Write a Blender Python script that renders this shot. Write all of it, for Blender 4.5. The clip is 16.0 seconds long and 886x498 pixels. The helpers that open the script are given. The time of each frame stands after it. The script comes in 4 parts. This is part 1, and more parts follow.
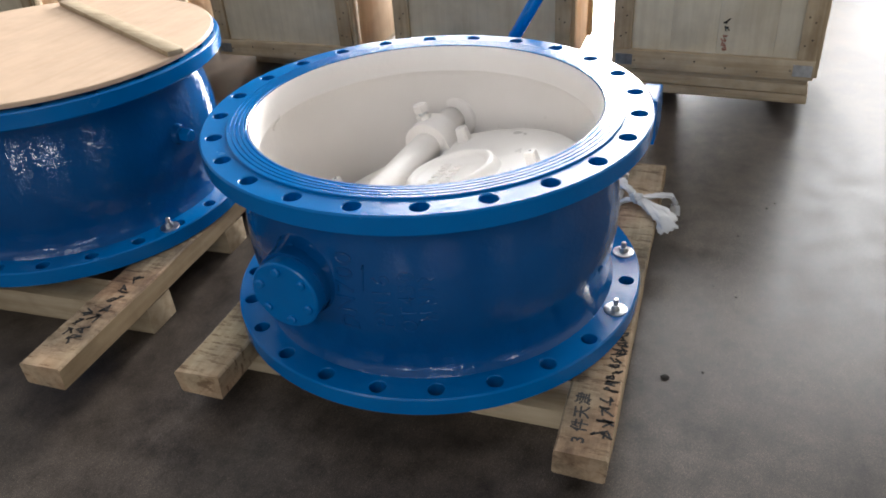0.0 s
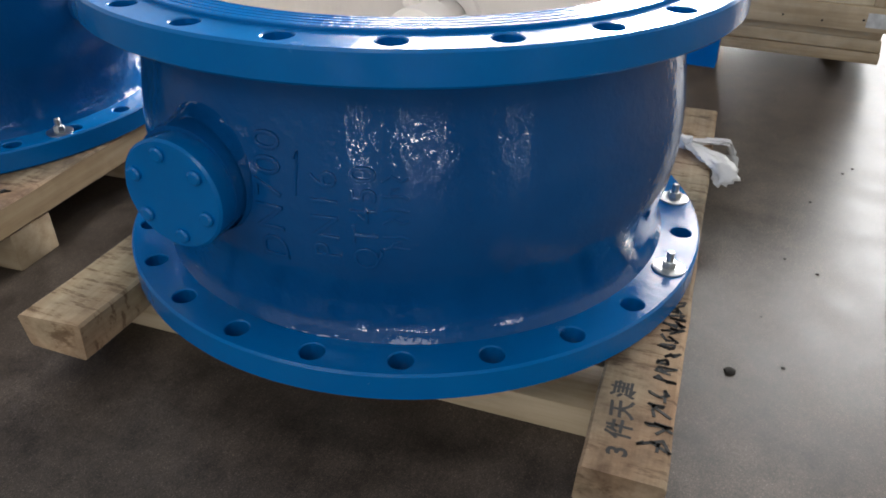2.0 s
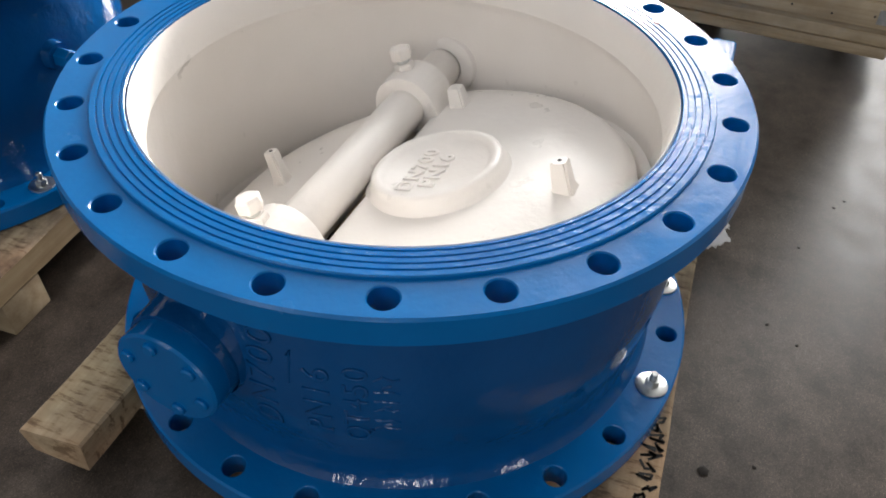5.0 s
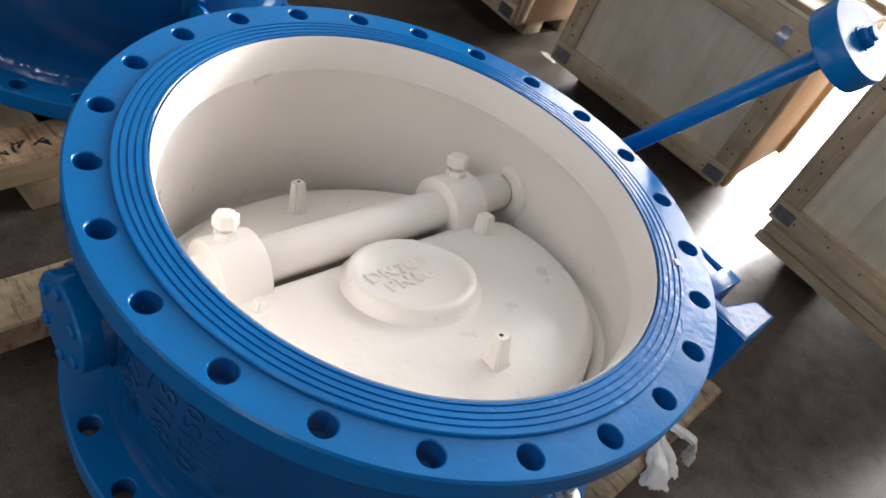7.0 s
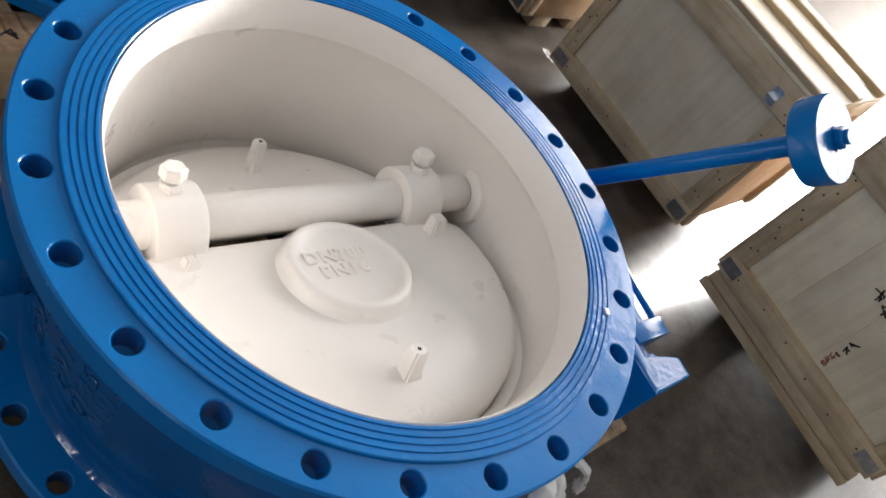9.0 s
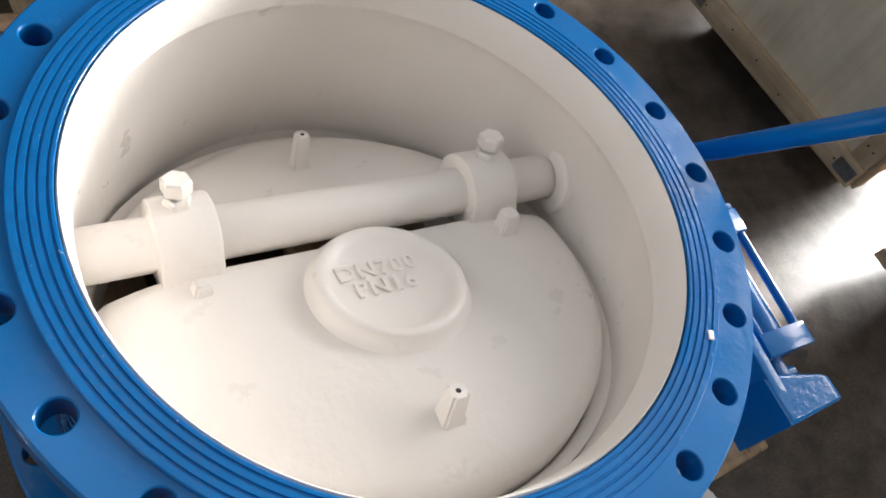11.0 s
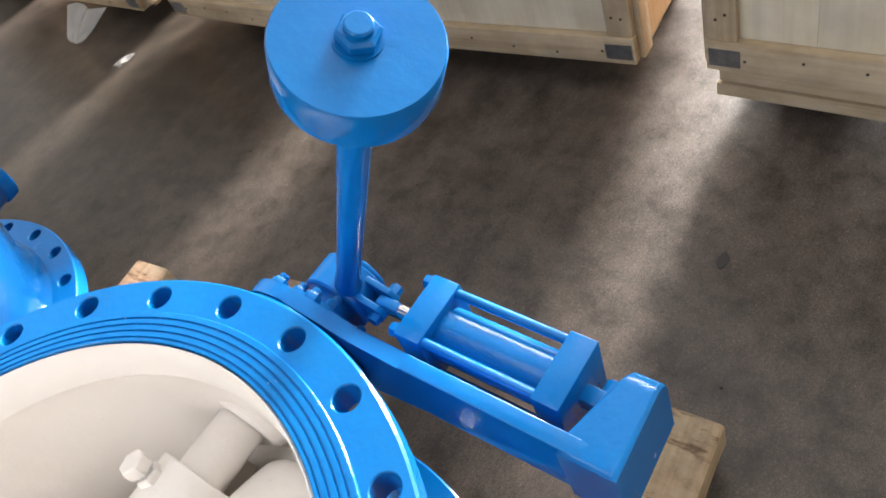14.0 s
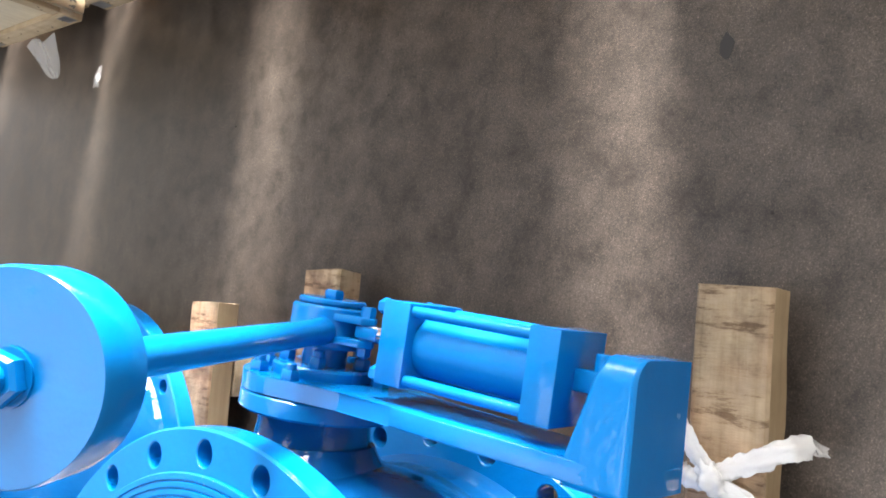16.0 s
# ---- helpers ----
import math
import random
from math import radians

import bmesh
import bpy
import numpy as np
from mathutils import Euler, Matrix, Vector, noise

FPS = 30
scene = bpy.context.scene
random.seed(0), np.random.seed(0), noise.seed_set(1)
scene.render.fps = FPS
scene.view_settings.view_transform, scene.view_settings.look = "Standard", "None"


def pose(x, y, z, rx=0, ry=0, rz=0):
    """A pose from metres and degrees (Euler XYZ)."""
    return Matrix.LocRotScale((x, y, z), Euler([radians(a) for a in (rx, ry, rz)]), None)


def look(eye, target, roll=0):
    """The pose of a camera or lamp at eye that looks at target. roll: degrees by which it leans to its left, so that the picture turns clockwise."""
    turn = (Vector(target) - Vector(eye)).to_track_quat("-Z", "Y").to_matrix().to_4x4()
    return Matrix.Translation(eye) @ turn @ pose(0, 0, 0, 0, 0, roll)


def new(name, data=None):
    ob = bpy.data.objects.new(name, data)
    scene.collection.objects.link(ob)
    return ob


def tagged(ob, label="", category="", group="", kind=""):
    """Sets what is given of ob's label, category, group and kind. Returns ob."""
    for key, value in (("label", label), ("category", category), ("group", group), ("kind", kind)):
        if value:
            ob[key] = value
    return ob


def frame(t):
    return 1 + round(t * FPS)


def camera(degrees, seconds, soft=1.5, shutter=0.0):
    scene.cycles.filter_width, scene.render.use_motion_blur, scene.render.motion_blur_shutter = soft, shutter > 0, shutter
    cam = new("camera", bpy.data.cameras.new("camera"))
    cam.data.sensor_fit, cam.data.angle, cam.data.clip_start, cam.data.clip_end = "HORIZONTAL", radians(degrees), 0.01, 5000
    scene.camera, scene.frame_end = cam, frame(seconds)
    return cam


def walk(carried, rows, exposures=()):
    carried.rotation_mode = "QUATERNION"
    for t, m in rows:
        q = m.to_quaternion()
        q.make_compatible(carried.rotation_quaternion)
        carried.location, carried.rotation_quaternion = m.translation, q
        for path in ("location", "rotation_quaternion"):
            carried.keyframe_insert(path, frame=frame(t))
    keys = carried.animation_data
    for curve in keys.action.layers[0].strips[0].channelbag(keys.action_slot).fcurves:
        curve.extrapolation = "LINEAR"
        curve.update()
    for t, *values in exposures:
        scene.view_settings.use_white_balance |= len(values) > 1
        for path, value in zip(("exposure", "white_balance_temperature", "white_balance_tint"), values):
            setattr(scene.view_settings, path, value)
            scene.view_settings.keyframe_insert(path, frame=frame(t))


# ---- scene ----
cam = camera(59.9, 16.0, soft=1.8)
PATH = [
    (0, (-1.322, -0.632, 1.118), (0.204, 0.081, 0.04), -4.3),
    (0.5, (-1.275, -0.611, 1.015), (0.263, 0.027, -0.094), 0.5),
    (1, (-1.17, -0.59, 0.923), (0.317, 0.057, -0.248), 1.1),
    (1.5, (-1.074, -0.54, 0.826), (0.407, 0.133, -0.338), -0.0),
    (2, (-1.015, -0.488, 0.743), (0.541, 0.191, -0.315), 0.4),
    (2.5, (-0.988, -0.448, 0.684), (0.598, 0.291, -0.286), 0.5),
    (3, (-0.958, -0.423, 0.672), (0.617, 0.305, -0.324), 1.6),
    (3.5, (-0.937, -0.407, 0.718), (0.609, 0.274, -0.354), 0.3),
    (4, (-0.902, -0.397, 0.837), (0.567, 0.235, -0.364), -2.7),
    (4.5, (-0.852, -0.376, 0.944), (0.539, 0.208, -0.37), -3.5),
    (5, (-0.822, -0.396, 1.039), (0.547, 0.165, -0.306), 2.0),
    (5.2, (-0.796, -0.415, 1.066), (0.559, 0.203, -0.268), 2.4),
    (7.3, (-0.667, -0.525, 1.168), (0.605, 0.323, -0.122), 28.7),
    (7.5, (-0.662, -0.527, 1.174), (0.603, 0.324, -0.12), 30.6),
    (8, (-0.667, -0.531, 1.184), (0.542, 0.3, -0.176), 36.5),
    (8.5, (-0.662, -0.513, 1.206), (0.581, 0.25, -0.162), 40.3),
    (9, (-0.641, -0.48, 1.219), (0.682, 0.216, -0.11), 42.1),
    (9.5, (-0.586, -0.425, 1.208), (0.673, 0.221, -0.206), 41.8),
    (9.7, (-0.557, -0.386, 1.201), (0.677, 0.252, -0.237), 40.6),
    (11.8, (-0.268, -0.482, 1.184), (0.537, 0.414, -0.413), 25.6),
    (12, (-0.232, -0.526, 1.188), (0.556, 0.404, -0.398), 24.2),
    (12.5, (-0.146, -0.608, 1.222), (0.649, 0.36, -0.337), 14.8),
    (13, (-0.003, -0.621, 1.215), (0.809, 0.329, -0.346), 3.4),
    (13.5, (0.158, -0.596, 1.182), (0.968, 0.431, -0.33), -14.1),
    (14, (0.25, -0.622, 1.15), (1.036, 0.494, -0.312), -26.6),
    (14.5, (0.371, -0.694, 1.111), (1.041, 0.592, -0.267), -43.7),
    (15, (0.497, -0.737, 1.054), (0.944, 0.608, -0.357), -59.2),
    (15.5, (0.587, -0.744, 1.045), (0.873, 0.651, -0.359), -68.5),
    (16, (0.649, -0.709, 1.028), (0.731, 0.628, -0.457), -79.1),
]

walk(cam, [(t, look(eye, target, roll)) for t, eye, target, roll in PATH],
     exposures=[(0.0, 0.10, 6200, 10), (1.0, 0.20, 6250, 10), (2.0, 0.32, 6300, 10), (4.0, 0.27, 6350, 10), (5.0, -0.03, 6400, 10),
                (7.5, -0.20, 6400, 11), (8.5, -0.20, 6400, 11), (9.5, -0.28, 6450, 11), (12.0, -0.26, 6550, 11), (12.5, -0.16, 6600, 11),
                (13.0, 0.10, 6600, 11), (13.5, 0.55, 6550, 11), (14.5, 1.0, 6450, 11), (16.0, 1.32, 6400, 11)])

# ---- light ----
world = bpy.data.worlds.new("sky")
scene.world = world
world.use_nodes = True
wn = world.node_tree
sky = wn.nodes.new("ShaderNodeTexSky")
sky.sky_type, sky.sun_disc = "NISHITA", False
sky.sun_elevation, sky.sun_rotation = radians(38), radians(80)
wn.nodes["Background"].inputs["Strength"].default_value = 0.08
wn.links.new(sky.outputs["Color"], wn.nodes["Background"].inputs["Color"])


def daylight(name, eye, target, sx, sy, watts, color=(1.0, 0.97, 0.93)):
    """The sky's light, or added fill, that comes in through one opening."""
    data = bpy.data.lights.new(name, "AREA")
    data.shape, data.size, data.size_y, data.energy, data.color = "RECTANGLE", sx, sy, watts, color
    ob = new(name, data)
    ob.matrix_world = look(eye, target)
    return ob


# hall: walls, gate, windows and added fill openings
X0, X1, Y0, Y1, ZC = -6.0, 9.0, -6.5, 8.0, 7.0
GATE = (0.6, 1.7, 0.0, 3.2)                  # y from, y to, z from, z to
HIGH = [(-3.8, -1.1, 3.6, 6.5), (-0.4, 2.3, 3.6, 6.5), (2.6, 5.3, 3.6, 6.5)]   # glazed openings over the gates
SIDE_GATE = (-4.6, -1.3, 0.0, 3.0)           # second gate, past the crates
# the last two, wide and high, are unseen: added to brighten the crate fronts
WEST = [(-0.60, -0.34, 0.05, 1.05), (-2.63, -2.37, 0.05, 1.05), (-3.9, -3.64, 0.05, 1.05), (-3.4, -1.2, 3.4, 5.8), (0.6, 2.8, 3.4, 5.8)]
SOUTH = [(-3.7, -3.1, 0.3, 1.15)]             # low window in the south wall
ADDED_ROOFLIGHT = (-2.9, 0.3, -0.8, 2.8)            # x from, x to, y from, y to; unseen roof opening added for fill
daylight("gate_daylight", (X1 - 0.05, 1.15, 1.5), (0, 1.15, 1.2), 1.1, 3.1, 3600)
for a, b, z0, z1 in HIGH:
    daylight("high_window_daylight", (X1 - 0.05, (a + b) / 2, (z0 + z1) / 2), (0, (a + b) / 2, 4.4), b - a, z1 - z0, 50 * (b - a) * (z1 - z0))
daylight("side_gate_daylight", (X1 - 0.05, -2.95, 1.5), (0, -2.95, 1.2), 3.2, 2.9, 180)
# unseen overhead source, added to brighten the disc, bore and top faces
daylight("added_roof_fill", (-1.3, 1.0, ZC - 0.06), (-1.3, 1.01, 0), 3.1, 3.5, 60)
for a, b, z0, z1 in WEST:
    daylight("window_and_fill_daylight", (X0 + 0.06, (a + b) / 2, (z0 + z1) / 2), (0, (a + b) / 2, (z0 + z1) / 2), b - a, z1 - z0, 15 if z0 < 1 else 50, (0.95, 0.97, 1.0))


for a, b, z0, z1 in SOUTH:
    daylight("window_and_fill_daylight", ((a + b) / 2, Y0 + 0.06, (z0 + z1) / 2), ((a + b) / 2, 0, (z0 + z1) / 2), b - a, z1 - z0, 14, (0.95, 0.97, 1.0))


# ---- materials ----
def material(name, rough=0.5, metal=0.0):
    m = bpy.data.materials.new(name)
    m.use_nodes = True
    b = m.node_tree.nodes["Principled BSDF"]
    b.inputs["Roughness"].default_value, b.inputs["Metallic"].default_value = rough, metal
    return m, m.node_tree, b


def add(tree, kind, **values):
    n = tree.nodes.new(kind)
    for key, value in values.items():
        n.inputs[key].default_value = value
    return n


def coords(tree, scale=(1, 1, 1), shift_by_object=True):
    tc = tree.nodes.new("ShaderNodeTexCoord")
    mp = tree.nodes.new("ShaderNodeMapping")
    mp.inputs["Scale"].default_value = scale
    tree.links.new(tc.outputs["Object"], mp.inputs["Vector"])
    if shift_by_object:
        info = tree.nodes.new("ShaderNodeObjectInfo")
        mul = add(tree, "ShaderNodeMath")
        mul.operation = "MULTIPLY"
        mul.inputs[1].default_value = 37.0
        tree.links.new(info.outputs["Random"], mul.inputs[0])
        tree.links.new(mul.outputs[0], mp.inputs["Location"])
    return mp


def noise_tex(tree, vec, scale, detail=4.0, rough=0.55):
    n = add(tree, "ShaderNodeTexNoise", Scale=scale, Detail=detail, Roughness=rough)
    tree.links.new(vec.outputs[0], n.inputs["Vector"])
    return n


def ramp(tree, source, stops):
    r = tree.nodes.new("ShaderNodeValToRGB")
    while len(r.color_ramp.elements) < len(stops):
        r.color_ramp.elements.new(0.5)
    for e, (p, c) in zip(r.color_ramp.elements, stops):
        e.position, e.color = p, (*c, 1.0)
    tree.links.new(source, r.inputs["Fac"])
    return r


def bump(tree, bsdf, height, strength, distance):
    b = add(tree, "ShaderNodeBump", Strength=strength, Distance=distance)
    tree.links.new(height, b.inputs["Height"])
    tree.links.new(b.outputs["Normal"], bsdf.inputs["Normal"])


def mix(tree, fac, a, b, mode="MIX"):
    m = tree.nodes.new("ShaderNodeMix")
    m.data_type, m.blend_type = "RGBA", mode
    for sock, v in ((m.inputs["Factor"], fac), (m.inputs[6], a), (m.inputs[7], b)):
        if isinstance(v, (float, tuple)):
            sock.default_value = v
        else:
            tree.links.new(v, sock)
    return m


def paint_material(name, dark, light, rough, peel=0.25, chips=None, grain=55.0, worn=0.0):
    """Brushed or sprayed enamel on a casting: fine orange peel, slow tone changes, worn specks."""
    m, t, b = material(name, rough)
    v = coords(t)
    slow = noise_tex(t, v, 6.0, 4.0)
    col = ramp(t, slow.outputs["Fac"], [(0.3, dark), (0.75, light)])
    out = col.outputs["Color"]
    if chips:
        speck = noise_tex(t, v, 90.0, 6.0, 0.7)
        mask = ramp(t, speck.outputs["Fac"], [(0.70 - worn, (0, 0, 0)), (0.74 - worn, (1, 1, 1))])
        patch = noise_tex(t, v, 5.0, 2.0)
        pm = ramp(t, patch.outputs["Fac"], [(0.52 - worn, (0, 0, 0)), (0.66 - worn, (1, 1, 1))])
        both = mix(t, 1.0, mask.outputs["Color"], pm.outputs["Color"], "MULTIPLY")
        out = mix(t, both.outputs[2], out, (*chips, 1.0)).outputs[2]
    t.links.new(out, b.inputs["Base Color"])
    rr = ramp(t, noise_tex(t, v, 18.0, 5.0).outputs["Fac"], [(0.3, (rough * 0.7,) * 3), (0.8, (min(1.0, rough * 1.6),) * 3)])
    t.links.new(rr.outputs["Color"], b.inputs["Roughness"])
    fine = noise_tex(t, v, grain, 3.0)
    bump(t, b, fine.outputs["Fac"], peel, 0.22 / grain)
    return m


def wood_material(name, tones, along, rough=0.7, stain=0.5):
    """Sawn softwood; along: the axis (0, 1, 2) of the grain."""
    m, t, b = material(name, rough)
    scale = [26.0, 26.0, 26.0]
    scale[along] = 1.3
    v = coords(t, tuple(scale))
    grain = noise_tex(t, v, 1.6, 8.0, 0.65)
    col = ramp(t, grain.outputs["Fac"], [(0.28, tones[0]), (0.5, tones[1]), (0.74, tones[2])])
    v2 = coords(t)
    blot = noise_tex(t, v2, 9.0, 5.0, 0.6)
    bm_ = ramp(t, blot.outputs["Fac"], [(0.35, (0.55, 0.5, 0.44)), (0.6, (1, 1, 1))])
    mm = mix(t, stain, col.outputs["Color"], bm_.outputs["Color"], "MULTIPLY")
    info = t.nodes.new("ShaderNodeObjectInfo")
    tone = ramp(t, info.outputs["Random"], [(0.0, (0.82, 0.80, 0.77)), (1.0, (1.0, 0.98, 0.94))])
    m2 = mix(t, 1.0, mm.outputs[2], tone.outputs["Color"], "MULTIPLY")
    t.links.new(m2.outputs[2], b.inputs["Base Color"])
    bump(t, b, grain.outputs["Fac"], 0.35, 0.003)
    return m


def metal_material(name, color, rough):
    m, t, b = material(name, rough, 1.0)
    v = coords(t)
    n = noise_tex(t, v, 60.0, 4.0)
    c = ramp(t, n.outputs["Fac"], [(0.3, tuple(0.7 * x for x in color)), (0.7, color)])
    t.links.new(c.outputs["Color"], b.inputs["Base Color"])
    bump(t, b, n.outputs["Fac"], 0.15, 0.002)
    return m


def concrete_material():
    """Worn power-floated concrete: sandy speckle, pits, scuffs and slow stains."""
    m, t, b = material("polished_concrete", 0.4)
    b.inputs["Specular IOR Level"].default_value = 0.30
    v = coords(t, shift_by_object=False)
    slow = noise_tex(t, v, 1.1, 6.0, 0.6)
    mid = noise_tex(t, v, 13.0, 8.0, 0.68)
    sand = noise_tex(t, v, 420.0, 4.0, 0.7)
    pits = noise_tex(t, v, 95.0, 4.0, 0.75)
    c1 = ramp(t, slow.outputs["Fac"], [(0.36, (0.044, 0.0345, 0.028)), (0.62, (0.090, 0.0725, 0.0605))])
    c2 = ramp(t, mid.outputs["Fac"], [(0.34, (0.52, 0.51, 0.50)), (0.5, (0.95, 0.95, 0.94)), (0.66, (1.32, 1.30, 1.27))])
    c3 = ramp(t, sand.outputs["Fac"], [(0.32, (0.66, 0.66, 0.66)), (0.5, (1, 1, 1)), (0.58, (1.25, 1.24, 1.21)), (0.67, (2.4, 2.35, 2.2))])
    flecks = noise_tex(t, v, 170.0, 5.0, 0.75)
    c6 = ramp(t, flecks.outputs["Fac"], [(0.36, (0.62, 0.61, 0.60)), (0.48, (1, 1, 1)), (0.56, (1.05, 1.05, 1.04)), (0.66, (1.7, 1.66, 1.58))])
    c4 = ramp(t, pits.outputs["Fac"], [(0.27, (0.35, 0.33, 0.30)), (0.34, (1, 1, 1))])
    a = mix(t, 1.0, c1.outputs["Color"], c2.outputs["Color"], "MULTIPLY")
    a2 = mix(t, 1.0, a.outputs[2], c3.outputs["Color"], "MULTIPLY")
    a5 = mix(t, 0.8, a2.outputs[2], c6.outputs["Color"], "MULTIPLY")
    a3 = mix(t, 0.8, a5.outputs[2], c4.outputs["Color"], "MULTIPLY")
    vs = coords(t, (2.2, 30.0, 1.0), False)
    vs.inputs["Rotation"].default_value = (0, 0, 0.5)
    scuff = noise_tex(t, vs, 1.0, 6.0, 0.7)
    c5 = ramp(t, scuff.outputs["Fac"], [(0.60, (1, 1, 1)), (0.72, (1.35, 1.33, 1.30))])
    a4 = mix(t, 0.6, a3.outputs[2], c5.outputs["Color"], "MULTIPLY")
    t.links.new(a4.outputs[2], b.inputs["Base Color"])
    r = ramp(t, mid.outputs["Fac"], [(0.3, (0.30,) * 3), (0.75, (0.46,) * 3)])
    t.links.new(r.outputs["Color"], b.inputs["Roughness"])
    bump(t, b, sand.outputs["Fac"], 0.12, 0.0008)
    return m


def plastic_film_material(name, cover):
    m, t, b = material(name, 0.25)
    b.inputs["Base Color"].default_value = (0.78, 0.77, 0.75, 1)
    b.inputs["Alpha"].default_value = cover
    b.inputs["Subsurface Weight"].default_value = 0.0
    n = noise_tex(t, coords(t), 60.0, 4.0)
    bump(t, b, n.outputs["Fac"], 0.6, 0.004)
    return m


BLUE = paint_material("blue_enamel", (0.0008, 0.122, 0.375), (0.0014, 0.150, 0.445), 0.19, 0.18, (0.45, 0.55, 0.62))
# same paint as BLUE at about half its brightness: the drum's shade in the colour
BLUE_ROUGH_SHADED = paint_material("shaded_blue_enamel_on_rough_casting", (0.0025, 0.064, 0.215), (0.0040, 0.084, 0.265), 0.03, 0.36, None, 42.0)
BLUE_TURNED = paint_material("blue_enamel_on_turned_face", (0.0008, 0.122, 0.375), (0.0014, 0.150, 0.445), 0.14, 0.55, (0.55, 0.62, 0.68), 95.0, 0.03)
for _m in (BLUE, BLUE_ROUGH_SHADED, BLUE_TURNED):
    _m.node_tree.nodes["Principled BSDF"].inputs["Specular IOR Level"].default_value = 0.5 if _m is BLUE_ROUGH_SHADED else 0.32
WHITE = paint_material("white_epoxy", (0.82, 0.775, 0.73), (0.865, 0.825, 0.78), 0.36, 0.20, None, 48.0)
PINE_X = wood_material("pine_along_x", ((0.36, 0.25, 0.14), (0.50, 0.37, 0.22), (0.60, 0.47, 0.30)), 0)
PINE_Y = wood_material("pine_along_y", ((0.36, 0.26, 0.15), (0.52, 0.41, 0.27), (0.62, 0.51, 0.36)), 1)
PINE_Z = wood_material("pine_along_z", ((0.36, 0.26, 0.15), (0.50, 0.39, 0.25), (0.60, 0.49, 0.34)), 2)
PLY_Z = wood_material("plywood_upright", ((0.64, 0.55, 0.40), (0.72, 0.64, 0.48), (0.78, 0.70, 0.54)), 2, 0.6, 0.3)
PLY_SIDE = wood_material("orange_plywood", ((0.52, 0.34, 0.18), (0.62, 0.43, 0.25), (0.68, 0.50, 0.31)), 2, 0.6, 0.35)
PLY_X = wood_material("plywood_cover", ((0.71, 0.50, 0.34), (0.74, 0.54, 0.38), (0.77, 0.57, 0.41)), 0, 0.6, 0.25)


def weathered_material(name):
    """Rough-sawn skid timber: saw lines across the grain, grey bloom, dark and reddish stains."""
    m, t, b = material(name, 0.85)
    v = coords(t, (1.6, 24.0, 24.0))
    grain = noise_tex(t, v, 1.8, 8.0, 0.65)
    base = ramp(t, grain.outputs["Fac"], [(0.30, (0.29, 0.215, 0.135)), (0.5, (0.40, 0.315, 0.21)), (0.70, (0.49, 0.40, 0.285))])
    v2 = coords(t, (70.0, 13.0, 30.0))
    saw = noise_tex(t, v2, 1.0, 6.0, 0.7)
    lines = ramp(t, saw.outputs["Fac"], [(0.37, (0.34, 0.27, 0.21)), (0.45, (0.90, 0.87, 0.84)), (0.55, (1.0, 1.0, 1.0))])
    one = mix(t, 0.85, base.outputs["Color"], lines.outputs["Color"], "MULTIPLY")
    v3 = coords(t)
    grime = noise_tex(t, v3, 7.0, 6.0, 0.65)
    dirt = ramp(t, grime.outputs["Fac"], [(0.38, (0.38, 0.34, 0.31)), (0.50, (0.80, 0.76, 0.72)), (0.62, (1.08, 1.04, 0.98))])
    two = mix(t, 1.0, one.outputs[2], dirt.outputs["Color"], "MULTIPLY")
    hue = noise_tex(t, v3, 3.1, 3.0)
    tint = ramp(t, hue.outputs["Fac"], [(0.38, (0.90, 0.95, 0.92)), (0.5, (1, 0.98, 0.96)), (0.62, (1.08, 0.86, 0.76))])
    three = mix(t, 0.8, two.outputs[2], tint.outputs["Color"], "MULTIPLY")
    t.links.new(three.outputs[2], b.inputs["Base Color"])
    bump(t, b, saw.outputs["Fac"], 0.5, 0.004)
    return m


SKID_WOOD = weathered_material("rough_sawn_skid_timber")
ZINC = metal_material("zinc_plated_steel", (0.72, 0.73, 0.72), 0.3)
TIN = metal_material("galvanised_tin", (0.34, 0.35, 0.36), 0.45)
CHROME = metal_material("chromed_rod", (0.85, 0.85, 0.86), 0.12)
CONCRETE = concrete_material()
FILM = plastic_film_material("cloudy_plastic_film", 0.36)
FILM_TWIST = plastic_film_material("twisted_plastic_film", 0.74)
INK = material("black_ink", 0.7)[0]
INK.node_tree.nodes["Principled BSDF"].inputs["Base Color"].default_value = (0.02, 0.018, 0.016, 1)
RED_INK = material("red_stencil_ink", 0.7)[0]
RED_INK.node_tree.nodes["Principled BSDF"].inputs["Base Color"].default_value = (0.45, 0.16, 0.10, 1)
SOIL = material("dark_dirt", 0.9)[0]
SOIL.node_tree.nodes["Principled BSDF"].inputs["Base Color"].default_value = (0.03, 0.026, 0.022, 1)
PLASTER = paint_material("grey_wall_paint", (0.13, 0.13, 0.127), (0.18, 0.18, 0.175), 0.8, 0.1)
ROOF = paint_material("grey_roof_sheet", (0.16, 0.165, 0.17), (0.22, 0.225, 0.23), 0.6, 0.1)

# ---- mesh helpers ----
def finish(bm, sharp=35.0):
    bmesh.ops.remove_doubles(bm, verts=bm.verts, dist=1e-5)
    bmesh.ops.recalc_face_normals(bm, faces=bm.faces)
    for f in bm.faces:
        f.smooth = True
    for e in bm.edges:
        if len(e.link_faces) == 2 and e.calc_face_angle(0.0) > radians(sharp):
            e.smooth = False


def part(name, bm, mat, parent=None, label="", sharp=35.0):
    """One bmesh as one mesh object, under a thing or a part."""
    finish(bm, sharp)
    me = bpy.data.meshes.new(name)
    bm.to_mesh(me)
    bm.free()
    me.materials.append(mat)
    ob = new(name, me)
    if parent is not None:
        ob.parent = parent
    if label:
        ob["label"] = label
    return ob


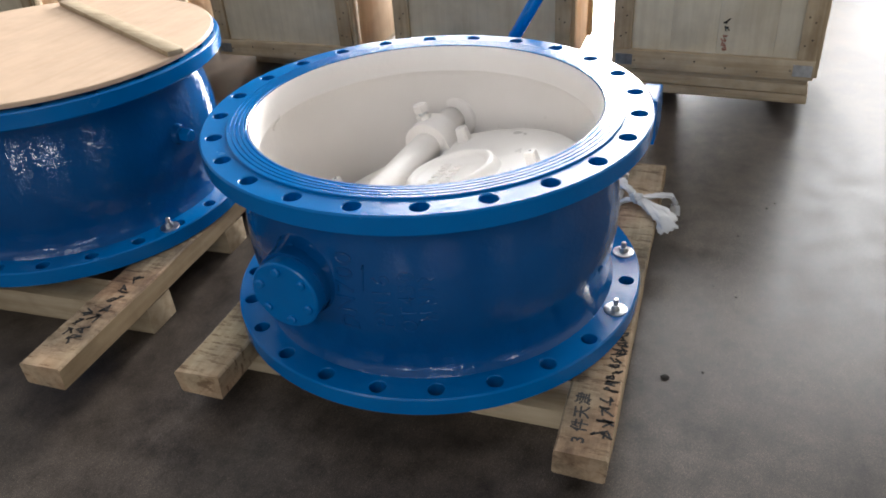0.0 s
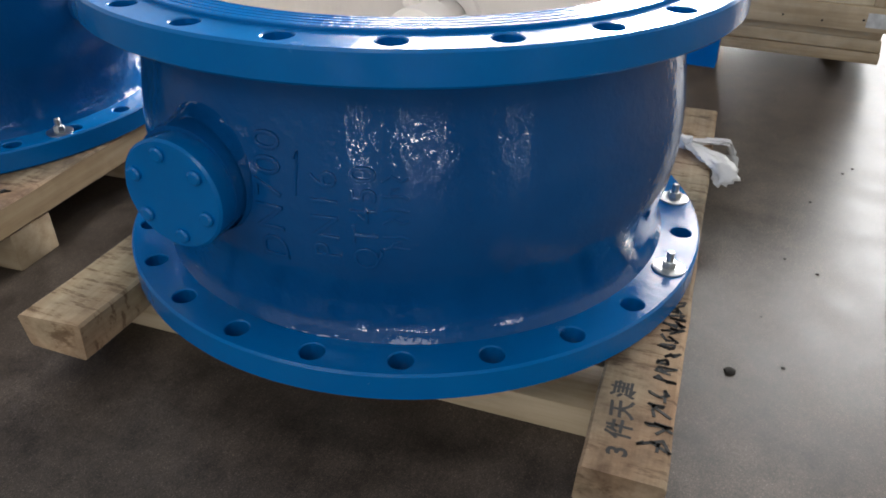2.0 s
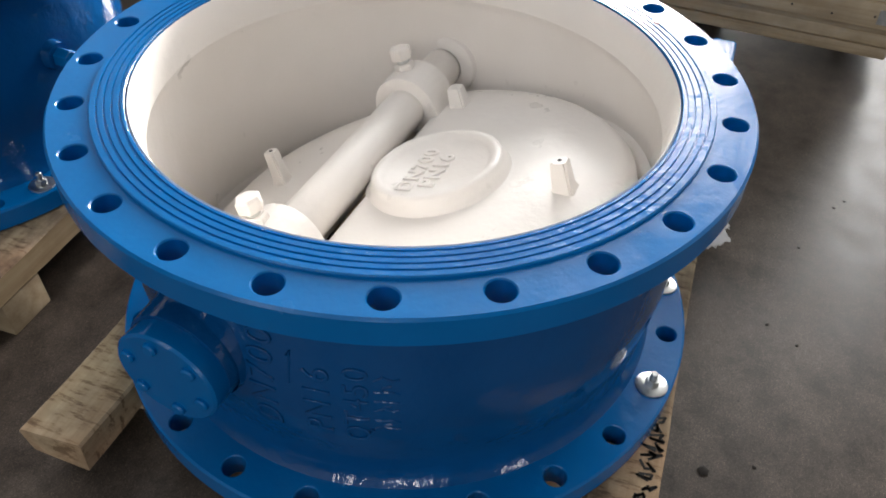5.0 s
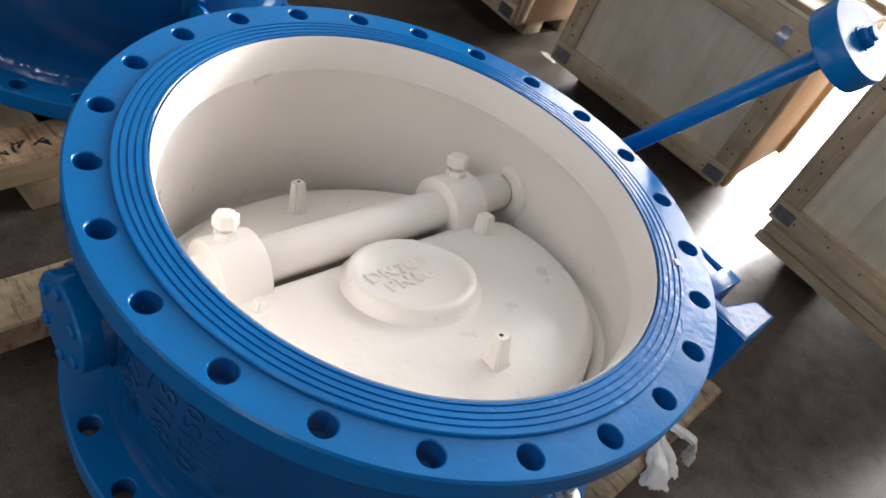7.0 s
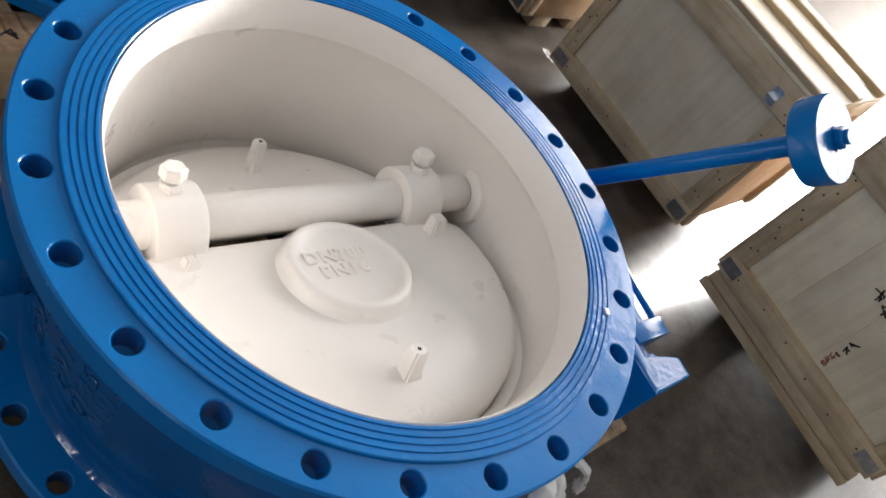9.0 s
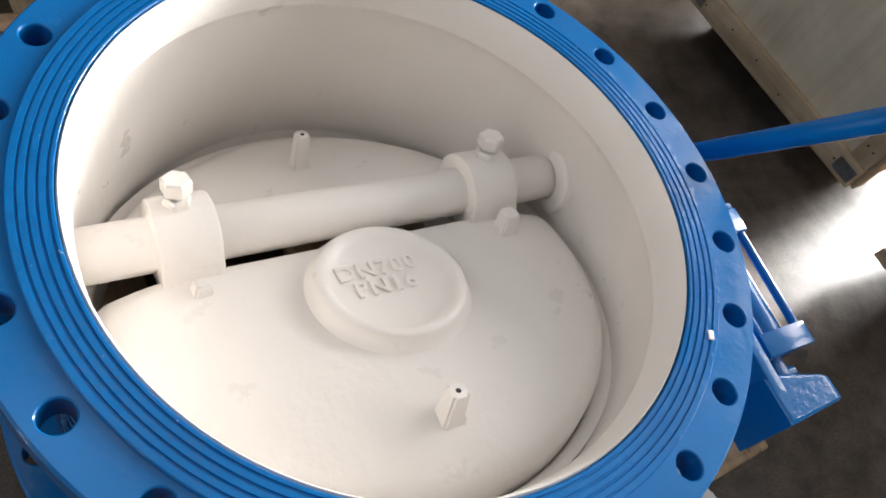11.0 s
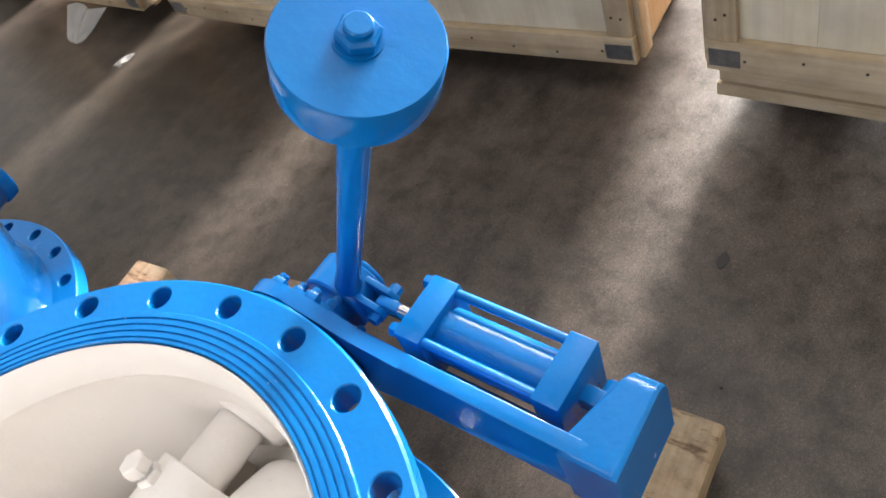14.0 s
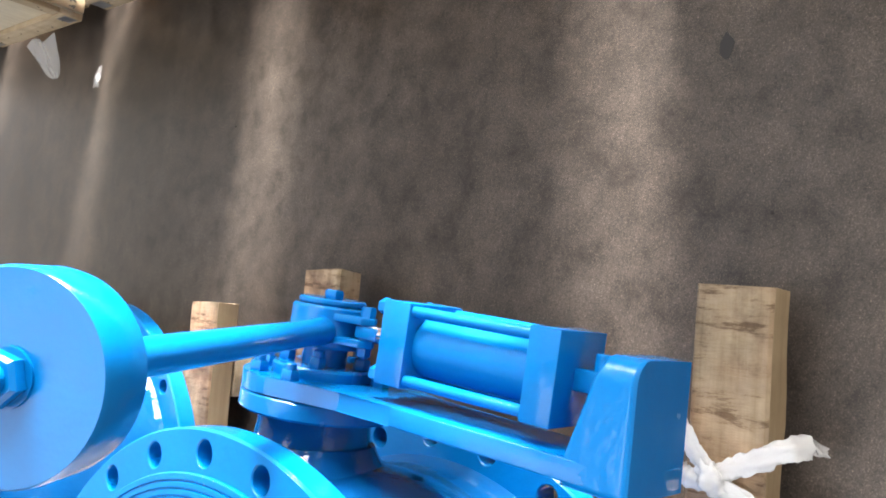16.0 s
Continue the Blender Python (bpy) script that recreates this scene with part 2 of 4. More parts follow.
def thing(name, m, label, category, group=""):
    ob = new(name)
    ob.empty_display_size = 0.1
    ob.matrix_basis = m
    return tagged(ob, label, category, group)


def box(bm, x0, x1, y0, y1, z0, z1, bev=0.0, m=None, wobble=0.0):
    vs = [bm.verts.new((x, y, z)) for x in (x0, x1) for y in (y0, y1) for z in (z0, z1)]
    fs = [bm.faces.new([vs[i] for i in q]) for q in ((0, 1, 3, 2), (4, 6, 7, 5), (0, 4, 5, 1), (2, 3, 7, 6), (0, 2, 6, 4), (1, 5, 7, 3))]
    if wobble:
        for v in vs:
            v.co += Vector((random.uniform(-1, 1), random.uniform(-1, 1), random.uniform(-1, 1))) * wobble
    if bev:
        es = list({e for f in fs for e in f.edges})
        out = bmesh.ops.bevel(bm, geom=es, offset=bev, segments=2, affect="EDGES", profile=0.5)
        vs = list({v for f in out["faces"] for v in f.verts} | {v for v in vs if v.is_valid})
    if m is not None:
        bmesh.ops.transform(bm, matrix=m, verts=[v for v in vs if v.is_valid])
    return bm


def boxed(*args, **kw):
    return box(bmesh.new(), *args, **kw)


def lathe(profile, segs=64, axis="z", m=None, bm=None, closed=False):
    """Turns a profile of (radius, height) round the axis."""
    bm = bm or bmesh.new()
    rings = []
    for r, h in profile:
        ring = []
        if r < 1e-6:
            ring = [bm.verts.new((0, 0, h))] * segs
        else:
            for k in range(segs):
                a = 2 * math.pi * k / segs
                ring.append(bm.verts.new((r * math.cos(a), r * math.sin(a), h)))
        rings.append(ring)
    pairs = list(zip(rings, rings[1:])) + ([(rings[-1], rings[0])] if closed else [])
    for a, b in pairs:
        for k in range(segs):
            q = [a[k], a[(k + 1) % segs], b[(k + 1) % segs], b[k]]
            q = [v for n, v in enumerate(q) if v not in q[:n]]
            if len(q) > 2:
                bm.faces.new(q)
    turn = {"z": Matrix(), "x": Matrix.Rotation(radians(90), 4, "Y"), "y": Matrix.Rotation(radians(-90), 4, "X")}[axis]
    mm = (m or Matrix()) @ turn
    bmesh.ops.transform(bm, matrix=mm, verts=list({v for ring in rings for v in ring}))
    return bm


def rod(r, h0, h1, segs=24, axis="z", m=None, bm=None, c=0.0015):
    return lathe([(0, h0), (r - c, h0), (r, h0 + c), (r, h1 - c), (r - c, h1), (0, h1)], segs, axis, m, bm)


def hexagon(r, h0, h1, axis="z", m=None, bm=None):
    return lathe([(0, h0), (r * 0.95, h0), (r, h0 + 0.0015), (r, h1 - 0.003), (r * 0.86, h1), (0, h1)], 6, axis, m, bm)


def drilled_ring(r_in, r_out, z0, z1, count, pcd, hole, first=0.0, c=0.003):
    """A flange plate with a ring of bored holes."""
    bm = bmesh.new()
    half = math.pi / count
    ro = r_out - c
    corners = [math.atan2(r * math.sin(s * half), r * math.cos(s * half) - pcd) for r in (r_in, ro) for s in (-1, 1)]
    fan = sorted([-math.pi + 2 * math.pi * (k + 0.5) / 28 for k in range(28)] + corners)

    def reach(phi):
        dx, dy = math.cos(phi), math.sin(phi)
        best = 9.0
        for r, sign in ((r_in, -1), (ro, 1)):
            bq, cq = pcd * dx, pcd * pcd - r * r
            disc = bq * bq - cq
            if disc >= 0:
                for s in (-bq - math.sqrt(disc), -bq + math.sqrt(disc)):
                    if s > 1e-6:
                        best = min(best, s)
        for s in (-1, 1):
            den = dy * math.cos(s * half) - dx * math.sin(s * half)
            if abs(den) > 1e-9:
                d = pcd * math.sin(s * half) / den
                if d > 1e-6:
                    best = min(best, d)
        return pcd + best * dx, best * dy

    edge = [reach(p) for p in fan]
    bore = [(pcd + hole * math.cos(p), hole * math.sin(p)) for p in fan]
    lip = [(pcd + (hole + 0.0015) * math.cos(p), (hole + 0.0015) * math.sin(p)) for p in fan]
    n = len(fan)
    for k in range(count):
        a = first + 2 * math.pi * k / count
        ca, sa = math.cos(a), math.sin(a)

        def put(p, z):
            return bm.verts.new((p[0] * ca - p[1] * sa, p[0] * sa + p[1] * ca, z))

        rows = [[put(p, z1) for p in edge], [put(p, z1) for p in lip], [put(p, z1 - 0.0015) for p in bore],
                [put(p, z0) for p in bore], [put(p, z0) for p in edge]]
        for one, two in zip(rows, rows[1:]):
            for j in range(n):
                i = (j + 1) % n
                bm.faces.new((one[j], one[i], two[i], two[j]))
        outer = [p for p in edge if abs(math.hypot(*p) - ro) < 1e-6]
        outer.sort(key=lambda p: math.atan2(p[1], p[0]))
        wide = [(p[0] * r_out / ro, p[1] * r_out / ro) for p in outer]
        band = [[put(p, z1) for p in outer], [put(p, z1 - c) for p in wide], [put(p, z0 + c) for p in wide], [put(p, z0) for p in outer]]
        for one, two in zip(band, band[1:]):
            for j in range(len(outer) - 1):
                bm.faces.new((one[j], one[j + 1], two[j + 1], two[j]))
        inner = [p for p in edge if abs(math.hypot(*p) - r_in) < 1e-6]
        inner.sort(key=lambda p: math.atan2(p[1], p[0]))
        one, two = [put(p, z1) for p in inner], [put(p, z0) for p in inner]
        for j in range(len(inner) - 1):
            bm.faces.new((one[j], two[j], two[j + 1], one[j + 1]))
    return bm


def prism(points, axis, a, b, bm=None, bev=0.0):
    """A flat outline pushed from a to b along the axis; the outline's two numbers are the other axes, in order."""
    bm = bm or bmesh.new()

    def at(p, h):
        q = list(p)
        q.insert("xyz".index(axis), h)
        return bm.verts.new(q)

    lo, hi = [at(p, a) for p in points], [at(p, b) for p in points]
    fs = [bm.faces.new(lo), bm.faces.new(hi)]
    for k in range(len(points)):
        j = (k + 1) % len(points)
        fs.append(bm.faces.new((lo[k], lo[j], hi[j], hi[k])))
    if bev:
        bmesh.ops.bevel(bm, geom=list({e for f in fs for e in f.edges}), offset=bev, segments=2, affect="EDGES", profile=0.5)
    return bm


def tube(points, radius, segs=12):
    """A round bar along a line of points."""
    bm = bmesh.new()
    rings = []
    for k, p in enumerate(points):
        p = Vector(p)
        d = (Vector(points[min(k + 1, len(points) - 1)]) - Vector(points[max(k - 1, 0)])).normalized()
        side = d.cross(Vector((0.3, 0.2, 1))).normalized()
        up = side.cross(d)
        r = radius[k] if isinstance(radius, (list, tuple)) else radius
        rings.append([bm.verts.new(p + r * (side * math.cos(2 * math.pi * j / segs) + up * math.sin(2 * math.pi * j / segs))) for j in range(segs)])
    for a, b in zip(rings, rings[1:]):
        for j in range(segs):
            bm.faces.new((a[j], a[(j + 1) % segs], b[(j + 1) % segs], b[j]))
    bm.faces.new(rings[0])
    bm.faces.new(rings[-1])
    return bm


def letters(name, text, size, depth, m, mat, parent, wrap=None, label=""):
    """Raised lettering from the built-in font, as a mesh; wrap: gives the radius of the body that it lies on by height."""
    cu = bpy.data.curves.new(name, "FONT")
    cu.body, cu.size, cu.extrude, cu.align_x, cu.resolution_u = text, size, depth, "CENTER", 3
    cu.bevel_depth, cu.bevel_resolution, cu.space_character = (0.0011 if depth else 0.0), 2, 1.12
    cu.offset = (-0.0009 if wrap else 0.0) if depth else 0.0008        # cast ridges, or a broad pen
    tmp = bpy.data.objects.new("lettering", cu)
    scene.collection.objects.link(tmp)
    me = bpy.data.meshes.new_from_object(tmp.evaluated_get(bpy.context.evaluated_depsgraph_get()))
    bpy.data.objects.remove(tmp)
    me.transform(m)
    if depth:
        me.shade_smooth()
    if wrap:
        for v in me.vertices:                       # x: along the drum's round, z: up, y: out of it
            r = wrap(v.co.z) + v.co.y
            a = v.co.x / 0.39
            v.co = (r * math.cos(a), r * math.sin(a), v.co.z)
    me.materials.clear()
    me.materials.append(mat)
    ob = new(name, me)
    ob.parent = parent
    if label:
        ob["label"] = label
    return ob


# ---- the hall ----
floor = part("floor", boxed(X0, X1, Y0, Y1, -0.2, 0.0), CONCRETE)
tagged(floor, "grey-brown polished concrete factory floor with fine speckle", "floor", kind="structure")
apron = part("ground", boxed(X1, 400, -300, 300, -0.25, -0.05), CONCRETE)
tagged(apron, "pale concrete yard outside the open gate", "ground", kind="structure")


def wall_with_openings(name, along, at, lo, hi, openings, label):
    """A wall 0.24 m thick; openings: (from, to, sill, head)."""
    bm = bmesh.new()
    us = sorted({lo, hi, *(v for o in openings for v in o[:2])})
    zs = sorted({0.0, ZC, *(v for o in openings for v in o[2:])})
    for a, b in zip(us, us[1:]):
        for z0, z1 in zip(zs, zs[1:]):
            mid, zm = (a + b) / 2, (z0 + z1) / 2
            if any(o[0] < mid < o[1] and o[2] < zm < o[3] for o in openings):
                continue
            if along == "y":
                box(bm, at, at + 0.24, a, b, z0, z1)
            else:
                box(bm, a, b, at, at + 0.24, z0, z1)
    return tagged(part(name, bm, PLASTER), label, "wall", kind="structure")


wall_with_openings("wall_east", "y", X1, Y0, Y1, [GATE, SIDE_GATE, *HIGH], "pale painted wall with an open gate and glazed band")
wall_with_openings("wall_west", "y", X0 - 0.24, Y0, Y1, WEST, "pale painted wall with narrow windows and two high openings added for fill")
wall_with_openings("wall_south", "x", Y0 - 0.24, X0, X1, SOUTH, "pale painted wall with a low window")
wall_with_openings("wall_north", "x", Y1, X0, X1, [], "pale painted blank wall")
roof_bm = bmesh.new()
for x0, x1, y0, y1 in ((X0 - 0.24, ADDED_ROOFLIGHT[0], Y0 - 0.24, Y1 + 0.24), (ADDED_ROOFLIGHT[1], X1 + 0.24, Y0 - 0.24, Y1 + 0.24),
                       (ADDED_ROOFLIGHT[0], ADDED_ROOFLIGHT[1], Y0 - 0.24, ADDED_ROOFLIGHT[2]), (ADDED_ROOFLIGHT[0], ADDED_ROOFLIGHT[1], ADDED_ROOFLIGHT[3], Y1 + 0.24)):
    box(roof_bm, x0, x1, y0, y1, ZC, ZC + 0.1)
tagged(part("ceiling", roof_bm, ROOF), "grey sheet-metal roof with an unseen opening added for fill light", "ceiling", kind="structure")

# ---- butterfly valves ----
VALVE_R, STEP_R, BORE_R = 0.448, 0.397, 0.3555
SHAFT_Y, SHAFT_Z = 0.092, 0.343
HOLES = 24


BARREL = [(0.393, 0.147), (0.3845, 0.153), (0.3800, 0.163), (0.3785, 0.178), (0.379, 0.200), (0.3842, 0.225), (0.3895, 0.250), (0.3932, 0.275), (0.3950, 0.300),
          (0.3950, 0.325), (0.3935, 0.350), (0.3905, 0.375), (0.3865, 0.400), (0.3825, 0.425), (0.3800, 0.445), (0.3812, 0.465), (0.386, 0.480), (0.400, 0.494)]


def barrel_radius(z):
    """Outside radius of the bulged cast body at a height."""
    for (ra, za), (rb, zb) in zip(BARREL, BARREL[1:]):
        if za <= z <= zb:
            return ra + (rb - ra) * (z - za) / (zb - za)
    return BARREL[0][0]


def barrel_outline():
    """The outline from flange to flange in short even steps."""
    steps = [0.147 + (0.494 - 0.147) * k / 44 for k in range(45)]
    soft = [(sum(barrel_radius(min(0.494, max(0.147, z + d))) for d in (-0.006, -0.003, 0.0, 0.003, 0.006)) / 5, z) for z in steps]
    return [(0.352, 0.146), *soft, (0.352, 0.495)]


def valve_body(valve, first):
    """Two drilled flanges, the drum between, the machined face and the white lining, in the main valve's own metres."""
    part("upper_flange", drilled_ring(0.36, VALVE_R, 0.492, 0.53, HOLES, 0.42, 0.0155, first), BLUE, valve)
    part("lower_flange", drilled_ring(0.36, VALVE_R, 0.1075, 0.147, HOLES, 0.42, 0.0155, first), BLUE, valve)
    part("drum", lathe(barrel_outline(), 160), BLUE_ROUGH_SHADED, valve, "glossy blue cast drum with rough skin")
    face = [(BORE_R, 0.50), (BORE_R, 0.5335), (BORE_R + 0.001, 0.5345)]
    r = BORE_R + 0.004
    while r < STEP_R - 0.006:
        face += [(r, 0.5345), (r + 0.0007, 0.5325), (r + 0.0023, 0.5325), (r + 0.003, 0.5345)]
        r += 0.0088
    face += [(STEP_R - 0.0015, 0.5345), (STEP_R, 0.533), (STEP_R, 0.529)]
    part("raised_face", lathe(face, 160), BLUE_TURNED, valve, "blue raised sealing face with fine grooves", 20)
    lining = [(0.3565, 0.505), (BORE_R - 0.001, 0.530), (BORE_R - 0.003, 0.533), (BORE_R - 0.006, 0.526), (0.3425, 0.480), (0.3425, 0.476), (0.3465, 0.468), (0.3505, 0.458),
              (0.3515, 0.40), (0.3510, 0.30), (0.3495, 0.200), (0.341, 0.182), (0.331, 0.176), (0.326, 0.165), (0.336, 0.155), (0.345, 0.147), (0.345, 0.1075)]
    part("lining", lathe(lining, 128), WHITE, valve, "white epoxy lining of the bore", 22)


def saddle_neck(flare, rings, m, drum=0.378, segs=64):
    """A round neck along x that flares into the drum; flare: (radius, height over the drum), rings: (radius, x)."""
    bm = bmesh.new()
    rows = []
    for r, up in flare:
        row = []
        for k in range(segs):
            a = 2 * math.pi * k / segs
            y, z = r * math.cos(a), r * math.sin(a)
            row.append(bm.verts.new((math.sqrt(drum ** 2 - (y + SHAFT_Y) ** 2) + up, y, z)))
        rows.append(row)
    for r, x in rings:
        rows.append([bm.verts.new((x, r * math.cos(2 * math.pi * k / segs), r * math.sin(2 * math.pi * k / segs))) for k in range(segs)])
    for a, b in zip(rows, rows[1:]):
        for k in range(segs):
            bm.faces.new((a[k], a[(k + 1) % segs], b[(k + 1) % segs], b[k]))
    bm.faces.new(rows[-1])
    bmesh.ops.transform(bm, matrix=m, verts=bm.verts)
    return bm


def round_cover(valve, side, radius=0.064):
    """The round neck and bolted cover at the shaft's blind end."""
    m = Matrix.Translation((0, SHAFT_Y, SHAFT_Z)) @ Matrix.Diagonal((side, 1, 1, 1))
    part("neck", saddle_neck([(0.088, 0.0), (0.080, 0.005), (0.075, 0.014), (0.072, 0.026)], [(0.070, 0.392), (0.069, 0.410), (0.068, 0.416)], m), BLUE_ROUGH_SHADED, valve)
    end = m @ Matrix.Translation((0.008, 0, -0.004))
    cover = part("cover", lathe([(0, 0.405), (radius + 0.001, 0.405), (radius + 0.003, 0.409), (radius + 0.003, 0.432), (radius, 0.435), (0, 0.435)], 64, "x", end), BLUE, valve, "round blue blind cover")
    for k in range(6):
        a = radians(60 * k + 22)
        mk = end @ Matrix.Translation((0.434, 0.050 * math.cos(a), 0.050 * math.sin(a)))
        part("bolt", lathe([(0, 0), (0.0090, 0), (0.0090, 0.0045), (0.0065, 0.0065), (0, 0.0065)], 12, "x", mk), BLUE, cover)


def anchor_nut(name, x, y, z, label, group):
    nut = thing(name, pose(x, y, z, 0, 0, random.uniform(0, 60)), label, "nut", group)
    part("washer", lathe([(0.006, 0), (0.0235, 0), (0.0235, 0.0022), (0.022, 0.003), (0.006, 0.003)], 32), ZINC, nut)
    part("hex_nut", hexagon(0.0105, 0.003, 0.013), ZINC, nut)
    part("stud", rod(0.0055, 0.0, 0.027, 14), ZINC, nut)
    return nut


main = thing("butterfly_valve", pose(0, 0, 0), "large blue flanged butterfly valve with white lining on a timber skid", "valve", "valves on skids")
valve_body(main, radians(7.5))
round_cover(main, -1)

# disc, shaft and hubs inside the bore, turned together about the shaft
TILT_DISC = Matrix.Translation((0, SHAFT_Y, SHAFT_Z)) @ Matrix.Rotation(radians(-16.0), 4, "X")
DISC_U, DISC_R = -0.084, 0.333


def disc_piece(u_from, u_to, height, low, edge):
    """The part of the round disc between two straight cuts; height: its top over the shaft's plane by distance from the disc's middle."""
    bm = bmesh.new()
    rows = []
    n, across = 40, 56
    for k in range(n + 1):
        u = u_from + (u_to - u_from) * k / n
        half = math.sqrt(max(1e-6, DISC_R ** 2 - (u - DISC_U) ** 2))
        row = []
        for j in range(across + 1):
            x = half * math.sin(math.pi * (j / across - 0.5))
            rho = math.hypot(x, u - DISC_U)
            cut = min(k, n - k)
            z = height(rho) - (edge if cut == 0 else edge * 0.25 if cut == 1 else 0.0)
            row.append(bm.verts.new((x, u, z)))
        rows.append(row)
    for a, b in zip(rows, rows[1:]):
        for j in range(across):
            bm.faces.new((a[j], a[j + 1], b[j + 1], b[j]))
    rim = [e for e in bm.edges if e.is_boundary]
    out = bmesh.ops.extrude_edge_only(bm, edges=rim)
    for v in (g for g in out["geom"] if isinstance(g, bmesh.types.BMVert)):
        v.co.z = low
    bmesh.ops.transform(bm, matrix=TILT_DISC, verts=bm.verts)
    return bm


def dome(top, drop):
    return lambda rho: top - drop * max(0.0, (rho - 0.20) / (DISC_R - 0.20)) ** 2 - 0.012 * max(0.0, (rho - DISC_R + 0.02) / 0.02) ** 2


disc = part("disc", disc_piece(-0.4168, -0.044, dome(-0.014, 0.030), -0.095, 0.004), WHITE, main, "white painted valve disc", 55)
part("disc_back", disc_piece(0.048, 0.2488, dome(-0.026, 0.026), -0.095, 0.004), WHITE, disc, "", 55)
part("seat_ring", lathe([(0.3345, -0.125), (0.3345, -0.088), (0.339, -0.078), (0.346, -0.073), (0.3535, -0.070), (0.3535, -0.125)], 128, "z", TILT_DISC @ Matrix.Translation((0, DISC_U, 0))), WHITE, main, "white painted sealing seat round the disc", 50)
boss = TILT_DISC @ Matrix.Translation((0.004, -0.141, 0))
part("boss", lathe([(0.112, -0.018), (0.104, -0.012), (0.0990, -0.002), (0.0965, 0.006), (0.092, 0.009), (0.085, 0.009), (0.079, 0.003), (0.073, -0.002), (0, -0.004)], 64, "z", boss), WHITE, disc, "raised round boss with cast lettering", 60)
for text, u, size in (("DN700", 0.017, 0.034), ("PN16", -0.014, 0.034)):
    letters("lettering", text, size, 0.0018, boss @ Matrix.Translation((-0.006, u, -0.003)), WHITE, disc)
for x, u, h, w in ((-0.008, 0.142, 0.029, 0.0125), (-0.011, -0.334, 0.025, 0.0140), (0.220, -0.081, 0.018, 0.0150), (-0.212, -0.078, -0.002, 0.0120)):
    mk = TILT_DISC @ Matrix.Translation((x, u, 0))
    low = -0.034 if u > 0 else -0.024
    nub = lathe([(w * 1.75, low), (w * 1.30, low + 0.012), (w * 1.12, h - 0.002), (w * 0.98, h), (0.0045, h), (0.0045, h - 0.012), (0, h - 0.012)], 4, "z", mk @ Matrix.Rotation(radians(45), 4, "Z"))
    bmesh.ops.bevel(nub, geom=[e for e in nub.edges if abs((e.verts[0].co - e.verts[1].co).normalized().z) > 0.5], offset=0.003, segments=2, affect="EDGES")
    part("lifting_stub", nub, WHITE, disc)
    if abs(x) < 0.1:
        # black plug fills the bored recess, standing in for the shade inside it
        part("stub_hole_shade", rod(0.0042, h - 0.010, h + 0.0006, 12, "z", mk), INK, disc)
part("shaft", rod(0.0345, -0.353, 0.353, 48, "x", TILT_DISC), WHITE, main, "white painted round shaft", 50)
for s in (-1, 1):
    ring = lathe([(0.036, 0.336), (0.052, 0.336), (0.058, 0.340), (0.064, 0.356), (0.036, 0.356)], 48, "x", Matrix.Translation((0, SHAFT_Y, SHAFT_Z)) @ Matrix.Diagonal((s, 1, 1, 1)))
    part("shaft_bush", ring, WHITE, main)
    x0, x1 = sorted((s * 0.178, s * 0.252))
    outline = [(-0.062, -0.045)] + [(0.056 * math.cos(radians(a)), 0.056 * math.sin(radians(a))) for a in range(180, -1, -12)] + [(0.060, -0.045)]
    hub_bm = prism(outline, "x", x0, x1, bev=0.004)
    bmesh.ops.transform(hub_bm, matrix=TILT_DISC, verts=hub_bm.verts)
    hub = part("hub", hub_bm, WHITE, disc)
    mk = TILT_DISC @ Matrix.Translation((s * 0.219, 0.004, 0))
    bolt = part("hub_bolt", hexagon(0.0185, 0.073, 0.092, "z", mk @ Matrix.Rotation(0.4 * s, 4, "Z")), WHITE, hub, "white hex bolt")
    part("bolt_shank", rod(0.0105, 0.05, 0.076, 16, "z", mk), ZINC, bolt)
    part("lock_nut", hexagon(0.0175, 0.054, 0.066, "z", mk @ Matrix.Rotation(0.1, 4, "Z")), WHITE, bolt)

# cast lettering on the drum
LETTER_TURN = Matrix(((0, -1, 0, 0), (0, 0, 1, 0), (1, 0, 0, 0), (0, 0, 0, 1)))
for text, ang, size, rise in (("DN700", -179.5, 0.050, 0.3325), ("PN16", -169.8, 0.046, 0.322), ("QT450", -163.4, 0.042, 0.320)):
    letters("cast_lettering", text, size, 0.0008, Matrix.Translation((radians(ang) * 0.39 + 0.0165, 0.0007, rise)) @ LETTER_TURN, BLUE_ROUGH_SHADED, main, barrel_radius)


def cast_ridge(points, radius=0.0017):
    """A rounded ridge on the cast body; points: (degrees, height)."""
    return tube([((barrel_radius(z) + 0.0002) * math.cos(radians(a)), (barrel_radius(z) + 0.0002) * math.sin(radians(a)), z) for a, z in points], radius, 8)


part("cast_mark", cast_ridge([(-174.4, 0.344), (-174.3, 0.36), (-174.0, 0.38), (-173.9, 0.395), (-174.5, 0.386)]), BLUE_ROUGH_SHADED, main)
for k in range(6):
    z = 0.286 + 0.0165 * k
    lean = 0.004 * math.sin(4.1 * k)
    part("cast_mark", cast_ridge([(-160.0, z), (-158.6, z + 0.003 + lean), (-157.0, z + 0.001), (-155.8, z + lean)]), BLUE_ROUGH_SHADED, main)
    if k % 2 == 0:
        part("cast_mark", cast_ridge([(-158.8, z + 0.002), (-158.4, z + 0.008), (-157.2, z + 0.010)], 0.0015), BLUE_ROUGH_SHADED, main)

# ---- neck, gland and counterweight drive at the shaft's driven end ----
AXIS = Matrix.Translation((0, SHAFT_Y, SHAFT_Z))
